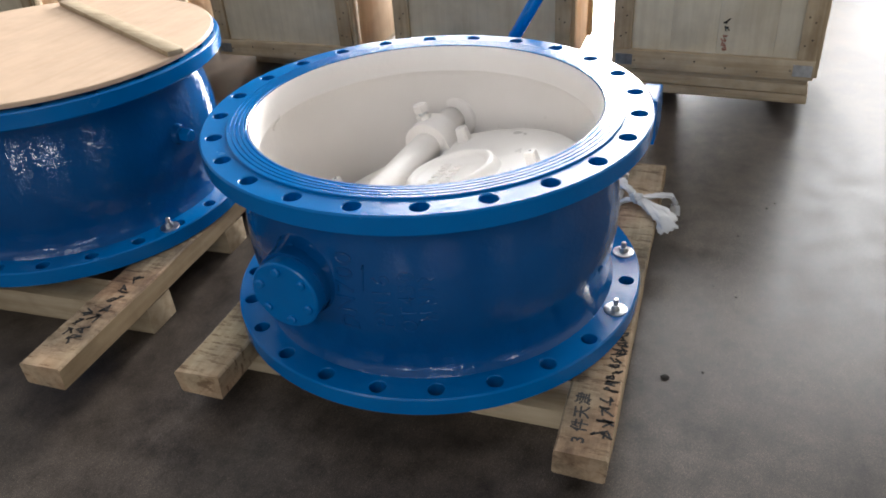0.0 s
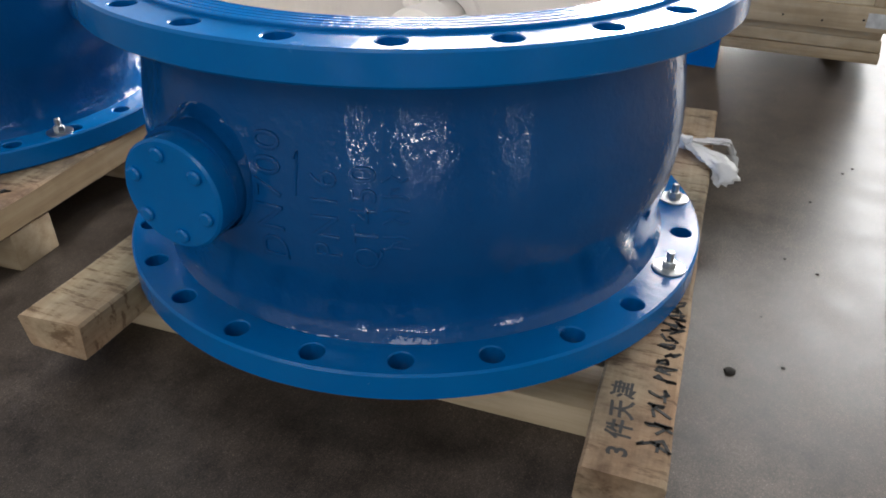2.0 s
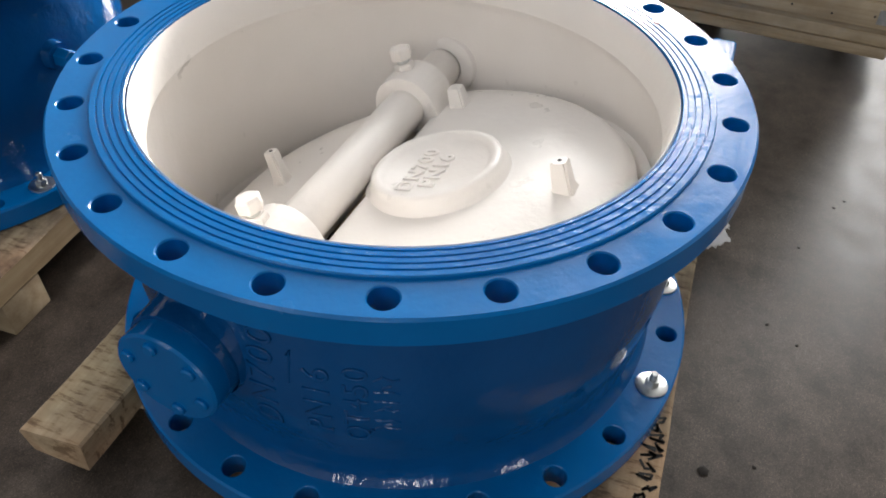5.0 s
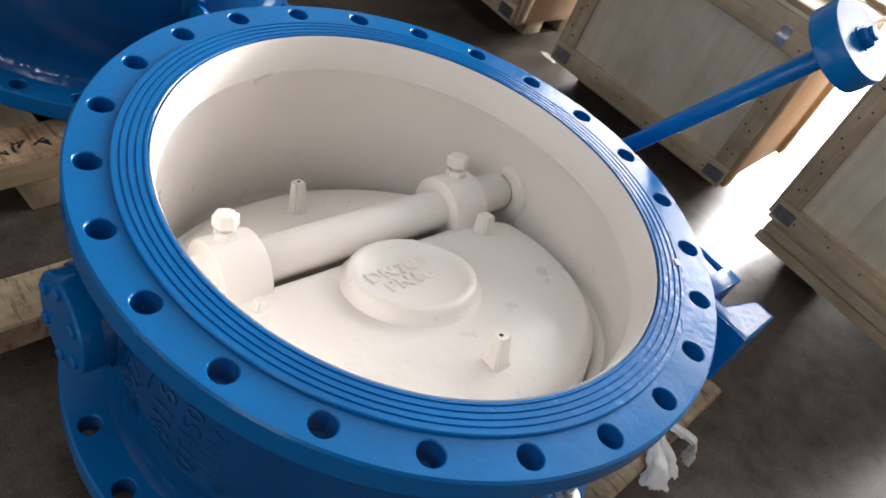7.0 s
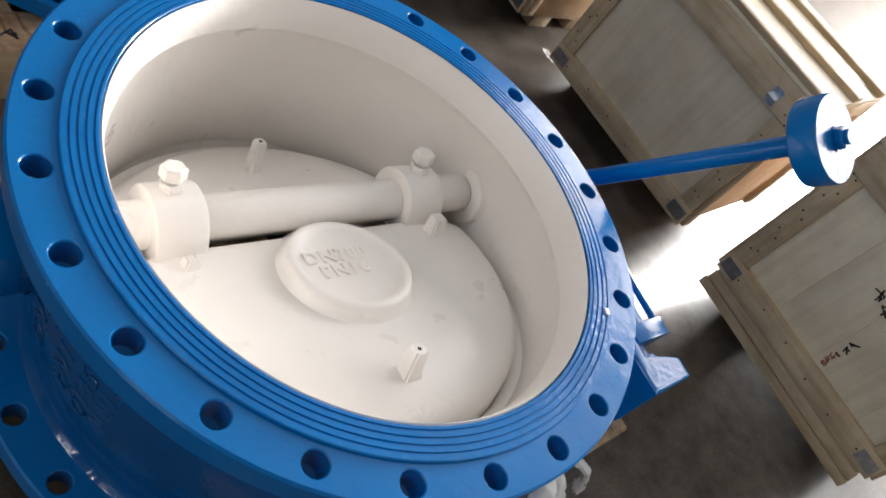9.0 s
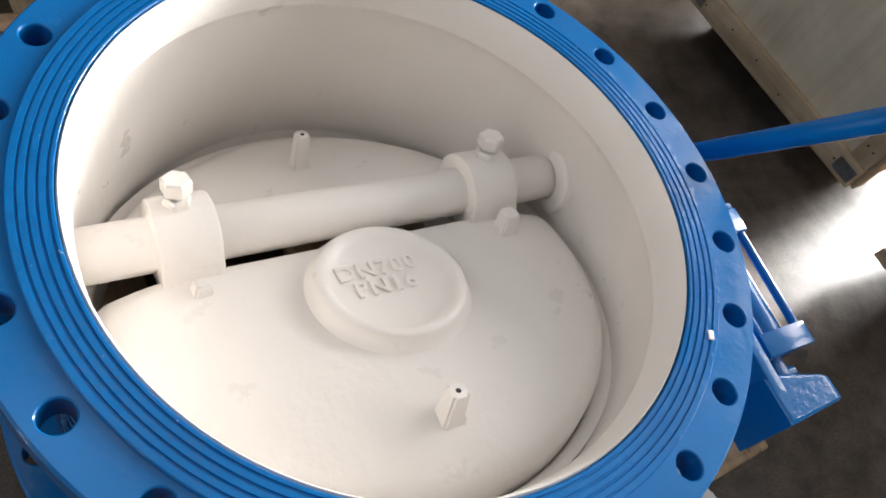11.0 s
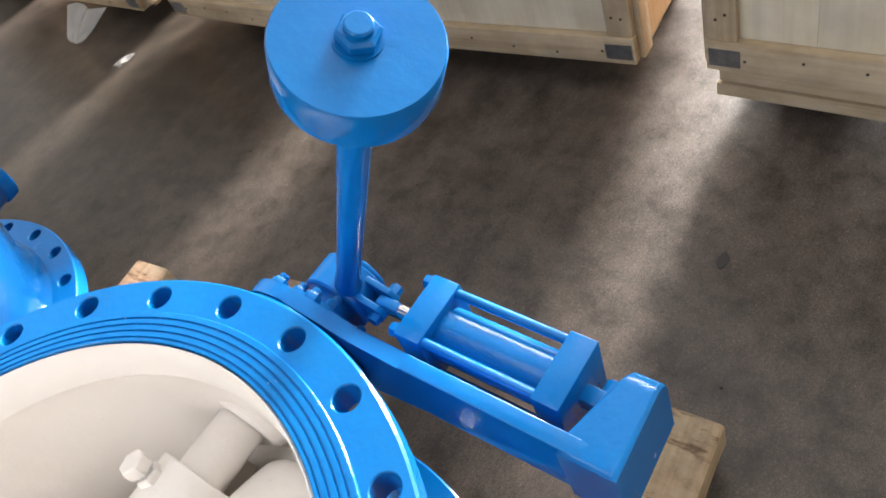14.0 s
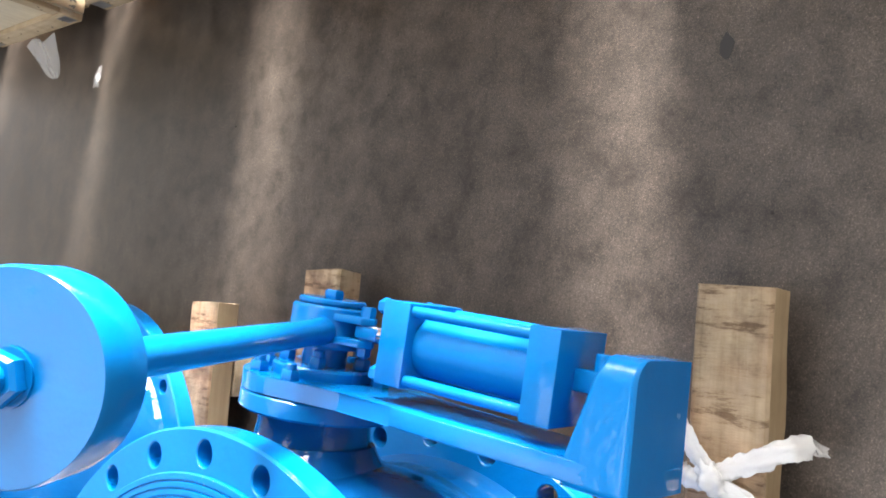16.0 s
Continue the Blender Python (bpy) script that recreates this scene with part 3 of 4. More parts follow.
part("drive_neck", saddle_neck([(0.122, 0.0), (0.108, 0.008), (0.094, 0.022), (0.084, 0.04)], [(0.078, 0.415), (0.076, 0.44), (0.080, 0.452), (0.080, 0.458)], AXIS), BLUE_ROUGH_SHADED, main)
neck_flange = part("neck_flange", lathe([(0.04, 0.452), (0.101, 0.452), (0.104, 0.455), (0.104, 0.474), (0.102, 0.476), (0.04, 0.476)], 64, "x", AXIS), BLUE, main)
# the side plate: a round end about the shaft and a bar out to the end block
plate_pts = [(SHAFT_Y + 0.104 * math.cos(radians(a)), SHAFT_Z + 0.104 * math.sin(radians(a))) for a in range(-78, 106, 8)]
plate_pts += [(-0.02, 0.408), (-0.10, 0.400), (-0.386, 0.386), (-0.392, 0.280), (-0.10, 0.285), (0.02, 0.262)]
plate = part("side_plate", prism(plate_pts, "x", 0.478, 0.500, bev=0.0018), BLUE, main, "long blue side plate of the drive")
part("gland", lathe([(0.028, 0.496), (0.066, 0.496), (0.068, 0.499), (0.068, 0.512), (0.065, 0.515), (0.028, 0.515)], 48, "x", AXIS), BLUE, main)
for k in range(8):
    a = radians(45 * k + 22)
    mk = AXIS @ Matrix.Translation((0, 0.086 * math.cos(a), 0.086 * math.sin(a)))
    if k % 2 == 0 or math.cos(a) > 0:
        b_ = part("bolt", hexagon(0.0125, 0.500, 0.513, "x", mk), BLUE, plate)
        part("stud_end", rod(0.0075, 0.512, 0.521, 12, "x", mk), BLUE, b_)
for k in range(4):
    a = radians(90 * k + 40)
    mk = AXIS @ Matrix.Translation((0, 0.051 * math.cos(a), 0.051 * math.sin(a)))
    b_ = part("gland_bolt", hexagon(0.0115, 0.515, 0.529, "x", mk), BLUE, main)
    part("stud_end", rod(0.007, 0.528, 0.538, 12, "x", mk), BLUE, b_)
part("drive_shaft", rod(0.030, 0.49, 0.602, 32, "x", AXIS), BLUE, main)
lever = part("lever_hub", lathe([(0.030, 0.540), (0.050, 0.540), (0.053, 0.543), (0.053, 0.592), (0.050, 0.595), (0.030, 0.595)], 48, "x", AXIS), BLUE, main)
part("end_washer", lathe([(0, 0.596), (0.044, 0.596), (0.046, 0.598), (0.046, 0.602), (0.044, 0.604), (0, 0.604)], 40, "x", AXIS), BLUE, lever)
part("end_bolt", hexagon(0.0135, 0.604, 0.616, "x", AXIS), BLUE, lever)
# crank ears and rod end
for x in (0.549, 0.578):
    ear = prism([(SHAFT_Y - 0.03, SHAFT_Z + 0.036), (SHAFT_Y - 0.03, SHAFT_Z - 0.03), (0.012, SHAFT_Z - 0.012), (0.002, SHAFT_Z + 0.002), (0.012, SHAFT_Z + 0.018)], "x", x, x + 0.010, bev=0.0015)
    part("crank_ear", ear, BLUE, lever)
part("crank_pin", hexagon(0.010, 0.538, 0.602, "x", Matrix.Translation((0, 0.016, SHAFT_Z + 0.003))), BLUE, lever)

ARM0, ARM1 = Vector((0.562, 0.066, 0.375)), Vector((0.554, -0.217, 0.855))
arm_dir = (ARM1 - ARM0).normalized()
arm_len = (ARM1 - ARM0).length
ARM = Matrix.Translation(ARM0) @ arm_dir.to_track_quat("Z", "Y").to_matrix().to_4x4()
part("lever_arm", lathe([(0, -0.03), (0.021, -0.03), (0.019, 0.03), (0.0165, 0.06), (0.0165, arm_len - 0.055), (0, arm_len - 0.055)], 28, "z", ARM), BLUE, lever, "", 60)
w1 = arm_len - 0.008
w0 = w1 - 0.044
weight = part("counterweight", lathe([(0, w0), (0.0650, w0), (0.0672, w0 + 0.002), (0.0682, w0 + 0.008), (0.0682, w1 - 0.003), (0.0664, w1), (0, w1)], 72, "z", ARM), BLUE, main, "round blue cast counterweight")
part("weight_washer", lathe([(0, w1), (0.0195, w1), (0.0195, w1 + 0.002), (0, w1 + 0.002)], 28, "z", ARM), BLUE, weight)
part("weight_nut", hexagon(0.0180, w1 + 0.002, w1 + 0.014, "z", ARM @ Matrix.Rotation(0.3, 4, "Z")), BLUE, weight)
part("weight_stud", rod(0.0115, w1 + 0.012, w1 + 0.020, 20, "z", ARM), BLUE, weight)

# damping cylinder
CX, CZ = 0.569, 0.341
SLOPE = Matrix.Translation((CX, -0.075, CZ)) @ Matrix.Rotation(radians(3.0), 4, "X")
for y0, y1 in ((-0.020, 0.021), (-0.219, -0.182)):
    head = part("cylinder_head", boxed(-0.0495, 0.0495, y0, y1, -0.050, 0.050, 0.002, SLOPE), BLUE, main)
    for sx in (-1, 1):
        for sz in (-1, 1):
            if y1 > 0:
                part("tie_nut", hexagon(0.0105, y1, y1 + 0.011, "y", SLOPE @ Matrix.Translation((0.040 * sx, 0, 0.040 * sz))), BLUE, head)
part("damping_cylinder", rod(0.0375, -0.183, -0.019, 48, "y", SLOPE), BLUE, main, "glossy blue hydraulic damping cylinder")
for sx in (-1, 1):
    for sz in (-1, 1):
        part("tie_rod", rod(0.0068, -0.185, -0.018, 14, "y", SLOPE @ Matrix.Translation((0.040 * sx, 0, 0.040 * sz))), BLUE, main)
part("piston_rod", rod(0.0115, 0.018, 0.085, 20, "y", SLOPE), CHROME, main, "bright chromed piston rod")
part("rod_end", boxed(-0.008, 0.008, 0.062, 0.100, -0.013, 0.013, 0.003, SLOPE), BLUE, main)
part("rear_clevis", boxed(-0.012, 0.012, -0.275, -0.215, -0.012, 0.012, 0.003, SLOPE), BLUE, main)
part("clevis_pin", rod(0.010, -0.030, 0.030, 16, "x", SLOPE @ Matrix.Translation((0, -0.245, 0))), BLUE, main)
# end block with its rough flame-cut top, rounded off at the outer end
BLOCK_RUN = [0.474, 0.500, 0.520, 0.540, 0.560, 0.572, 0.580, 0.587, 0.593, 0.598, 0.602, 0.604]


def block_top(x):
    over = max(0.0, (x - 0.578) / 0.026)
    return 0.388 - 0.024 * (1 - math.sqrt(max(0.0, 1 - min(1.0, over) ** 2)))


def block_sides(x):
    """The block's two sides in y at one place along x."""
    f = (x - 0.474) / 0.130
    inner = -0.320 if x < 0.500 else -0.320 - 0.029 * (x - 0.500) / 0.104
    return inner, -0.391 + 0.006 * f


blk = bmesh.new()
rows = []
for x in BLOCK_RUN:
    ya, yb = block_sides(x)
    zt = block_top(x) - 0.002
    rows.append([blk.verts.new(p) for p in ((x, ya, 0.272), (x, ya, zt - 0.002), (x, ya - 0.002, zt), (x, yb + 0.002, zt), (x, yb, zt - 0.002), (x, yb, 0.272))])
for a, b in zip(rows, rows[1:]):
    for k in range(6):
        blk.faces.new((a[k], a[(k + 1) % 6], b[(k + 1) % 6], b[k]))
blk.faces.new(rows[0][::-1])
blk.faces.new(rows[-1])
end_block = part("end_block", blk, BLUE, main, "blue welded end block with a rough flame-cut top", 40)
cut = bmesh.new()
rows = []
for i in range(37):
    row = []
    for j in range(21):
        x = 0.4748 + 0.1285 * i / 36
        ya, yb = block_sides(x)
        p = Vector((x, ya - 0.0015 + (yb - ya + 0.003) * j / 20, 0))
        rim = i in (0, 36) or j in (0, 20)
        p.z = block_top(x) + (-0.0022 if rim else 0.0003 * noise.noise(p * 70) + 0.0005 * noise.noise(p * 240))
        row.append(cut.verts.new(p))
    rows.append(row)
for a, b in zip(rows, rows[1:]):
    for j in range(20):
        cut.faces.new((a[j], a[j + 1], b[j + 1], b[j]))
part("flame_cut_top", cut, BLUE, end_block, "rough glossy blue flame-cut surface", 60)
weld = [(0.500 - 0.001 + 0.0015 * math.sin(2.3 * k), -0.3205 + 0.0012 * math.sin(1.7 * k), 0.282 + 0.102 * k / 16) for k in range(17)]
part("weld_bead", tube(weld, [0.0035 + 0.0008 * math.sin(2.9 * k) for k in range(17)], 8), BLUE, end_block)

# ---- second valve, capped with plywood ----
V2 = Matrix.Translation((0.038, 1.093, 0.022)) @ Matrix.Rotation(radians(189), 4, "Z")
second = thing("butterfly_valve", V2, "large blue flanged valve capped with plywood on a timber skid", "valve", "valves on skids")
valve_body(second, radians(7.0))
round_cover(second, -1, 0.067)
part("plug_boss", lathe([(0.0, 0.37), (0.030, 0.37), (0.026, 0.395), (0.024, 0.408), (0, 0.408)], 24, "x", Matrix.Rotation(radians(80), 4, "Z") @ Matrix.Translation((0, 0, 0.348))), BLUE_ROUGH_SHADED, second)
part("plug", hexagon(0.017, 0.405, 0.435, "x", Matrix.Rotation(radians(80), 4, "Z") @ Matrix.Translation((0, 0, 0.348))), BLUE, second)
cap = thing("round_lid", pose(0.038, 1.093, 0.5575), "round plywood disc covering the second valve's bore", "cover")
part("plywood_disc", lathe([(0, 0), (0.433, 0), (0.436, 0.002), (0.436, 0.010), (0.434, 0.012), (0, 0.012)], 96), PLY_X, cap)
part("batten", boxed(-0.020, 0.020, -0.37, 0.37, 0.012, 0.025, 0.002, Matrix.Translation((0.165, -0.105, 0)) @ Matrix.Rotation(radians(-25.6), 4, "Z")), PINE_Y, cap, "narrow pine batten nailed across")


# ---- timber skids ----
def long_box(x0, x1, y0, y1, z0, z1):
    """A sawn beam along x in short lengths, so that its edges can wander."""
    c = 0.004
    ring = [(y0 + c, z0), (y1 - c, z0), (y1, z0 + c), (y1, z1 - c), (y1 - c, z1), (y0 + c, z1), (y0, z1 - c), (y0, z0 + c)]
    bm = bmesh.new()
    n = 28
    rows = []
    for i in range(n + 1):
        rows.append([bm.verts.new((x0 + (x1 - x0) * i / n + (0.005 * noise.noise(Vector((y * 30, z * 30, x0))) if i in (0, n) else 0.0), y, z)) for y, z in ring])
    for a, b in zip(rows, rows[1:]):
        for k in range(8):
            bm.faces.new((a[k], a[(k + 1) % 8], b[(k + 1) % 8], b[k]))
    bm.faces.new(rows[0][::-1])
    bm.faces.new(rows[-1])
    return bm


def skid(x, y, turn, deck, beams, crosses, label):
    """Long beams over cross pieces; beams: (y middle, x from, x to, width); crosses: (x middle, y from, y to)."""
    sk = thing("timber_skid", pose(x, y, 0, 0, 0, turn), label, "pallet", "timber skids")
    for ym, xa, xb, w in beams:
        bm = long_box(xa, xb, ym - w / 2, ym + w / 2, deck - 0.056, deck)
        for v in bm.verts:                          # waney outer edges
            v.co.y += 0.004 * noise.noise(Vector((v.co.x * 9, ym * 7, v.co.z * 20)))
        beam = part("beam", bm, SKID_WOOD, sk)
        beam.data.materials.append(PINE_X)          # freshly sawn outer side
        for face in beam.data.polygons:
            if ym < 0 and face.normal.y < -0.8:
                face.material_index = 1
    for xm, ya, yb in crosses:
        part("cross_piece", boxed(xm - 0.045, xm + 0.045, ya, yb, 0.0, deck - 0.0575, 0.0025, None, 0.0012), PINE_Y, sk)
    return sk


skid(0.13, -0.004, 4.2, 0.107, [(-0.391, -0.581, 0.537, 0.094), (0.380, -0.571, 0.537, 0.100)], [(-0.385, -0.435, 0.43), (-0.05, -0.43, 0.42), (0.12, -0.43, 0.42)], "raw pine skid under the open valve with handwriting")
skid(0.045, 1.06, 6.0, 0.1285, [(-0.351, -0.655, 0.454, 0.100), (0.40, -0.64, 0.46, 0.104)], [(-0.335, -0.400, 0.45), (0.02, -0.40, 0.45), (0.30, -0.40, 0.45)], "raw pine skid under the plywood-capped valve")
for k, a in ((5, -97.5), (7, -67.5)):
    anchor_nut("anchor_nut", 0.42 * math.cos(radians(a)), 0.42 * math.sin(radians(a)), 0.1472, "zinc-plated nut and washer on the lower flange", "anchor nuts")
for a in (-107.5,):
    anchor_nut("anchor_nut", 0.038 + 0.42 * math.cos(radians(a)), 1.093 + 0.42 * math.sin(radians(a)), 0.1692, "zinc-plated nut and washer on the capped valve", "anchor nuts")


# ---- plywood crates ----
def crate(x, y, w, d, h, zb, turn, label, boards=False, face=PLY_Z):
    """Front face on local x = 0 towards -x; y from 0 to w."""
    cr = thing("plywood_crate", pose(x, y, 0, 0, 0, turn), label, "crate", "plywood crates")
    zt = h
    if boards:
        ys = [0.0, 0.13, 0.31, 0.46, w]
        for a, b in zip(ys, ys[1:]):
            part("front_board", boxed(0.016, 0.028, a + 0.0002, b - 0.0002, zb, zt, 0.0006), PLY_Z, cr)
    else:
        part("front_panel", boxed(0.016, 0.028, 0.0, w, zb, zt, 0.001), face, cr)
    part("back_panel", boxed(d - 0.028, d - 0.016, 0.0, w, zb, zt, 0.001), PLY_Z, cr)
    for name, a, b in (("side_panel", 0.002, 0.012), ("side_panel", w - 0.012, w - 0.002)):
        part(name, boxed(0.030, d - 0.030, a, b, zb, zt, 0.001), PLY_SIDE, cr, "orange plywood side")
    for a, b in ((0.0, 0.055), (w - 0.055, w)):
        part("stile", boxed(0.0, 0.0155, a, b, zb + 0.066, zt - 0.092, 0.0015), PINE_Z, cr)
    part("bottom_rail", boxed(-0.004, 0.0155, -0.002, w + 0.002, zb, zb + 0.065, 0.0015), PINE_Y, cr)
    part("top_rail", boxed(0.0, 0.0155, 0.0, w, zt - 0.091, zt - 0.001, 0.0015), PINE_Y, cr)
    for sy, a, b in ((-1, -0.014, 0.0015), (1, w - 0.0015, w + 0.014)):
        part("side_stile", boxed(0.017, 0.06, a, b, zb + 0.003, zt - 0.002, 0.0015), PINE_Z, cr)
        part("side_stile", boxed(d - 0.05, d, a, b, zb + 0.003, zt - 0.002, 0.0015), PINE_Z, cr)
        part("side_rail", boxed(0.062, d - 0.052, a, b, zt - 0.06, zt - 0.002, 0.0015), PINE_X, cr)
    part("lid", boxed(0.0, d, -0.012, w + 0.012, zt, zt + 0.012, 0.001), PLY_Z, cr)
    for a, b in ((0.0, 0.06), (d / 2 - 0.03, d / 2 + 0.03), (d - 0.06, d)):
        part("lid_batten", boxed(a, b, -0.012, w + 0.012, zt + 0.0125, zt + 0.030, 0.0015), PINE_Y, cr)
    if boards:
        for k, (z0, z1) in enumerate(((0.056, 0.088), (0.0885, 0.122), (0.1225, zb - 0.0005))):
            part("base_plank", boxed(0.030 + 0.004 * (k % 2), d - 0.02, 0.006 * k, w - 0.004 * k, z0, z1, 0.003, None, 0.0025), PINE_Y, cr, "split and frayed base plank" if k == 1 else "")
        for a in (0.06, w - 0.16):
            part("foot", boxed(0.30, d - 0.10, a, a + 0.10, 0.0, 0.0555, 0.002), PINE_X, cr)
    else:
        for a in (0.17, d - 0.13):
            part("skid_beam", boxed(a, a + 0.09, 0.045, w - 0.045, 0.0, zb - 0.020, 0.0025, None, 0.002), PINE_Y, cr)
        part("base_board", boxed(0.050, d - 0.012, 0.010, w - 0.010, zb - 0.0195, zb - 0.0005, 0.0015), PINE_Y, cr)
    for a in (0.004, w - 0.062):
        part("corner_plate", boxed(-0.0055, -0.0042, a, a + 0.058, zb + 0.012, zb + 0.050), ZINC if boards and a < 0.01 else TIN, cr, "grey galvanised corner plate")
    clip = boxed(-0.0020, -0.0004, 0.082, 0.112, zt - 0.085, zt - 0.035)
    box(clip, -0.020, -0.0022, 0.082, 0.112, zt - 0.062, zt - 0.060)
    part("clip", clip, ZINC, cr, "bent zinc clip")
    for k in range(6):
        yk = 0.07 + (w - 0.14) * k / 5
        part("nail", lathe([(0, -0.0015), (0.003, -0.001), (0.003, 0.001)], 8, "x", Matrix.Translation((-0.004, yk, zb + 0.03 + 0.012 * math.sin(5 * k)))), SOIL, cr)
        for e in (0.02, 0.04, w - 0.035, w - 0.018):
            if k < 5:
                part("nail", lathe([(0, -0.0015), (0.003, -0.001), (0.003, 0.001)], 8, "x", Matrix.Translation((0, e, zb + 0.10 + (zt - zb - 0.2) * (k + random.random() * 0.4) / 4))), SOIL, cr)
    return cr


crate(1.342, -0.757, 0.645, 0.62, 0.675, 0.150, 0.0, "plywood crate with upright boards and frayed base planks", True)
crate(1.384, 0.062, 0.675, 0.50, 0.60, 0.092, 5.0, "plywood crate with pine frame and tin corner plates")
crate(1.312, 0.932, 0.645, 0.50, 0.60, 0.092, 1.5, "plywood crate with pine frame beside its neighbour")
crate(1.282, 1.748, 0.67, 0.50, 0.60, 0.092, 1.5, "plywood crate with pine frame and marked stile")
crate(1.262, 2.60, 0.67, 0.50, 0.60, 0.092, 1.5, "plywood crate with pine frame at the row's end")


# ---- small things ----
def strokes(name, m, count, length, height, mat, seed, parent):
    """Unreadable handwriting: one joined squiggle of pen-wide bars for each sign along a line."""
    rng = random.Random(seed)
    for k in range(count):
        bm = bmesh.new()
        x0, w = length * (k + 0.1) / count, length / count * 0.8
        p = Vector((x0, rng.uniform(0.3, 0.7) * height))
        for _ in range(6):
            q = Vector((x0 + rng.uniform(0, w), rng.uniform(0, height)))
            d = q - p
            box(bm, -0.001, d.length + 0.001, -0.0019, 0.0019, 0.0, 0.0006, 0.0, m @ Matrix.Translation((p.x, p.y, 0)) @ Matrix.Rotation(math.atan2(d.y, d.x), 4, "Z"))
            p = q
        part(name, bm, mat, parent)


skids = [o for o in scene.objects if o.name.startswith("timber_skid")]
for k, sign in enumerate("3件天津"):
    letters("handwriting", sign, 0.032, 0.0, pose(-0.545 + 0.034 * k, -0.392 + 0.002 * k, 0.1073, 0, 0, 4 - 5 * (k % 2)), INK, skids[0])
strokes("handwriting", pose(-0.535, -0.437, 0.1073), 4, 0.11, 0.036, INK, 3, skids[0])
strokes("handwriting", pose(-0.415, -0.434, 0.1073), 11, 0.185, 0.030, INK, 4, skids[0])
strokes("handwriting", pose(-0.585, -0.375, 0.1290), 7, 0.26, 0.030, INK, 5, skids[1])
strokes("handwriting", pose(-0.560, -0.345, 0.1290), 3, 0.10, 0.026, INK, 6, skids[1])

crates = [o for o in scene.objects if o.name.startswith("plywood_crate")]
FRONT = Matrix(((0, 0, -1, 0), (-1, 0, 0, 0), (0, 1, 0, 0), (0, 0, 0, 1)))     # signs on a front: along -y, up z, out -x
strokes("handwriting", Matrix.Translation((0.0155, 0.50, 0.385)) @ FRONT, 6, 0.32, 0.050, INK, 11, crates[2])
strokes("handwriting", Matrix.Translation((0.0155, 0.275, 0.29)) @ FRONT @ Matrix.Rotation(radians(90), 4, "Z"), 2, 0.05, 0.022, INK, 12, crates[0])
strokes("stencil_mark", Matrix.Translation((0.0155, 0.275, 0.225)) @ FRONT @ Matrix.Rotation(radians(90), 4, "Z"), 4, 0.06, 0.022, RED_INK, 13, crates[0])
strokes("handwriting", Matrix.Translation((0.0155, 0.385, 0.44)) @ FRONT @ Matrix.Rotation(radians(-20), 4, "Z"), 3, 0.13, 0.045, INK, 14, crates[0])
SIDE = Matrix(((1, 0, 0, 0), (0, 0, -1, 0), (0, 1, 0, 0), (0, 0, 0, 1)))       # signs on a side: along x, up z, out -y
for k in (3, 4):
    strokes("ink_mark", Matrix.Translation((0.020, -0.0140, 0.112)) @ SIDE, 2, 0.036, 0.040, INK, 15 + k, crates[k])


def crumpled(bm, m, wide, long, folds, seed):
    """A piece of thin film, crumpled."""
    n = 14
    rows = []
    for i in range(n + 1):
        row = []
        for j in range(n + 1):
            x, y = (i / n - 0.5) * long, (j / n - 0.5) * wide
            p = Vector((x * 18, y * 18, seed))
            z = folds * (noise.noise(p) + 0.5 * noise.noise(p * 2.3))
            e = 0.25 * folds * noise.noise(p * 1.7 + Vector((3, 1, 7)))
            row.append(bm.verts.new(m @ Vector((x + e, y + e, z))))
        rows.append(row)
    for a, b in zip(rows, rows[1:]):
        for j in range(n):
            bm.faces.new((a[j], a[j + 1], b[j + 1], b[j]))
    return bm


def twisted_film(points, radii, seed, flat=0.55):
    """A gathered strip of film along a line, pleated lengthwise and frayed where it widens."""
    bm = bmesh.new()
    pts = [Vector(p) for p in points]
    fine = []
    for k in range(len(pts) - 1):
        for i in range(6):
            fine.append((pts[k].lerp(pts[k + 1], i / 6), radii[k] + (radii[k + 1] - radii[k]) * i / 6))
    fine.append((pts[-1], radii[-1]))
    rings = []
    for k, (p, r) in enumerate(fine):
        d = (fine[min(k + 1, len(fine) - 1)][0] - fine[max(k - 1, 0)][0]).normalized()
        side = d.cross(Vector((0.05, 0.1, 1))).normalized()
        up = side.cross(d)
        ring = []
        for j in range(22):
            a = 2 * math.pi * j / 22
            pleat = 1 + 0.30 * math.sin(5 * a + 0.5 * k + seed) * (0.5 + 0.5 * noise.noise(Vector((k * 0.3, j * 0.4, seed))))
            rough = 1 + 0.35 * noise.noise(Vector((k * 0.55, 2.2 * math.cos(a), 2.2 * math.sin(a) + seed)))
            fray = d * (0.012 * noise.noise(Vector((j * 0.9, seed, 3.0))) if k == len(fine) - 1 else 0.0)
            ring.append(bm.verts.new(p + fray + r * pleat * rough * (side * math.cos(a) + up * flat * math.sin(a))))
        rings.append(ring)
    for a, b in zip(rings, rings[1:]):
        for j in range(22):
            bm.faces.new((a[j], a[(j + 1) % 22], b[(j + 1) % 22], b[j]))
    return bm


# film knotted round the beam
tie = thing("plastic_tie", pose(0.468, -0.362, 0.1075), "clear plastic film knotted round the skid beam", "plastic film")
part("knot", twisted_film([(-0.016, -0.010, 0.010), (-0.004, 0.000, 0.015), (0.012, 0.010, 0.012)], [0.010, 0.017, 0.011], 1.0, 0.8), FILM_TWIST, tie, "", 80)
part("loose_end", twisted_film([(0.008, 0.006, 0.014), (0.022, 0.020, 0.018), (0.042, 0.040, 0.018), (0.064, 0.060, 0.022)], [0.009, 0.010, 0.012, 0.019], 2.0, 0.4), FILM_TWIST, tie, "", 80)
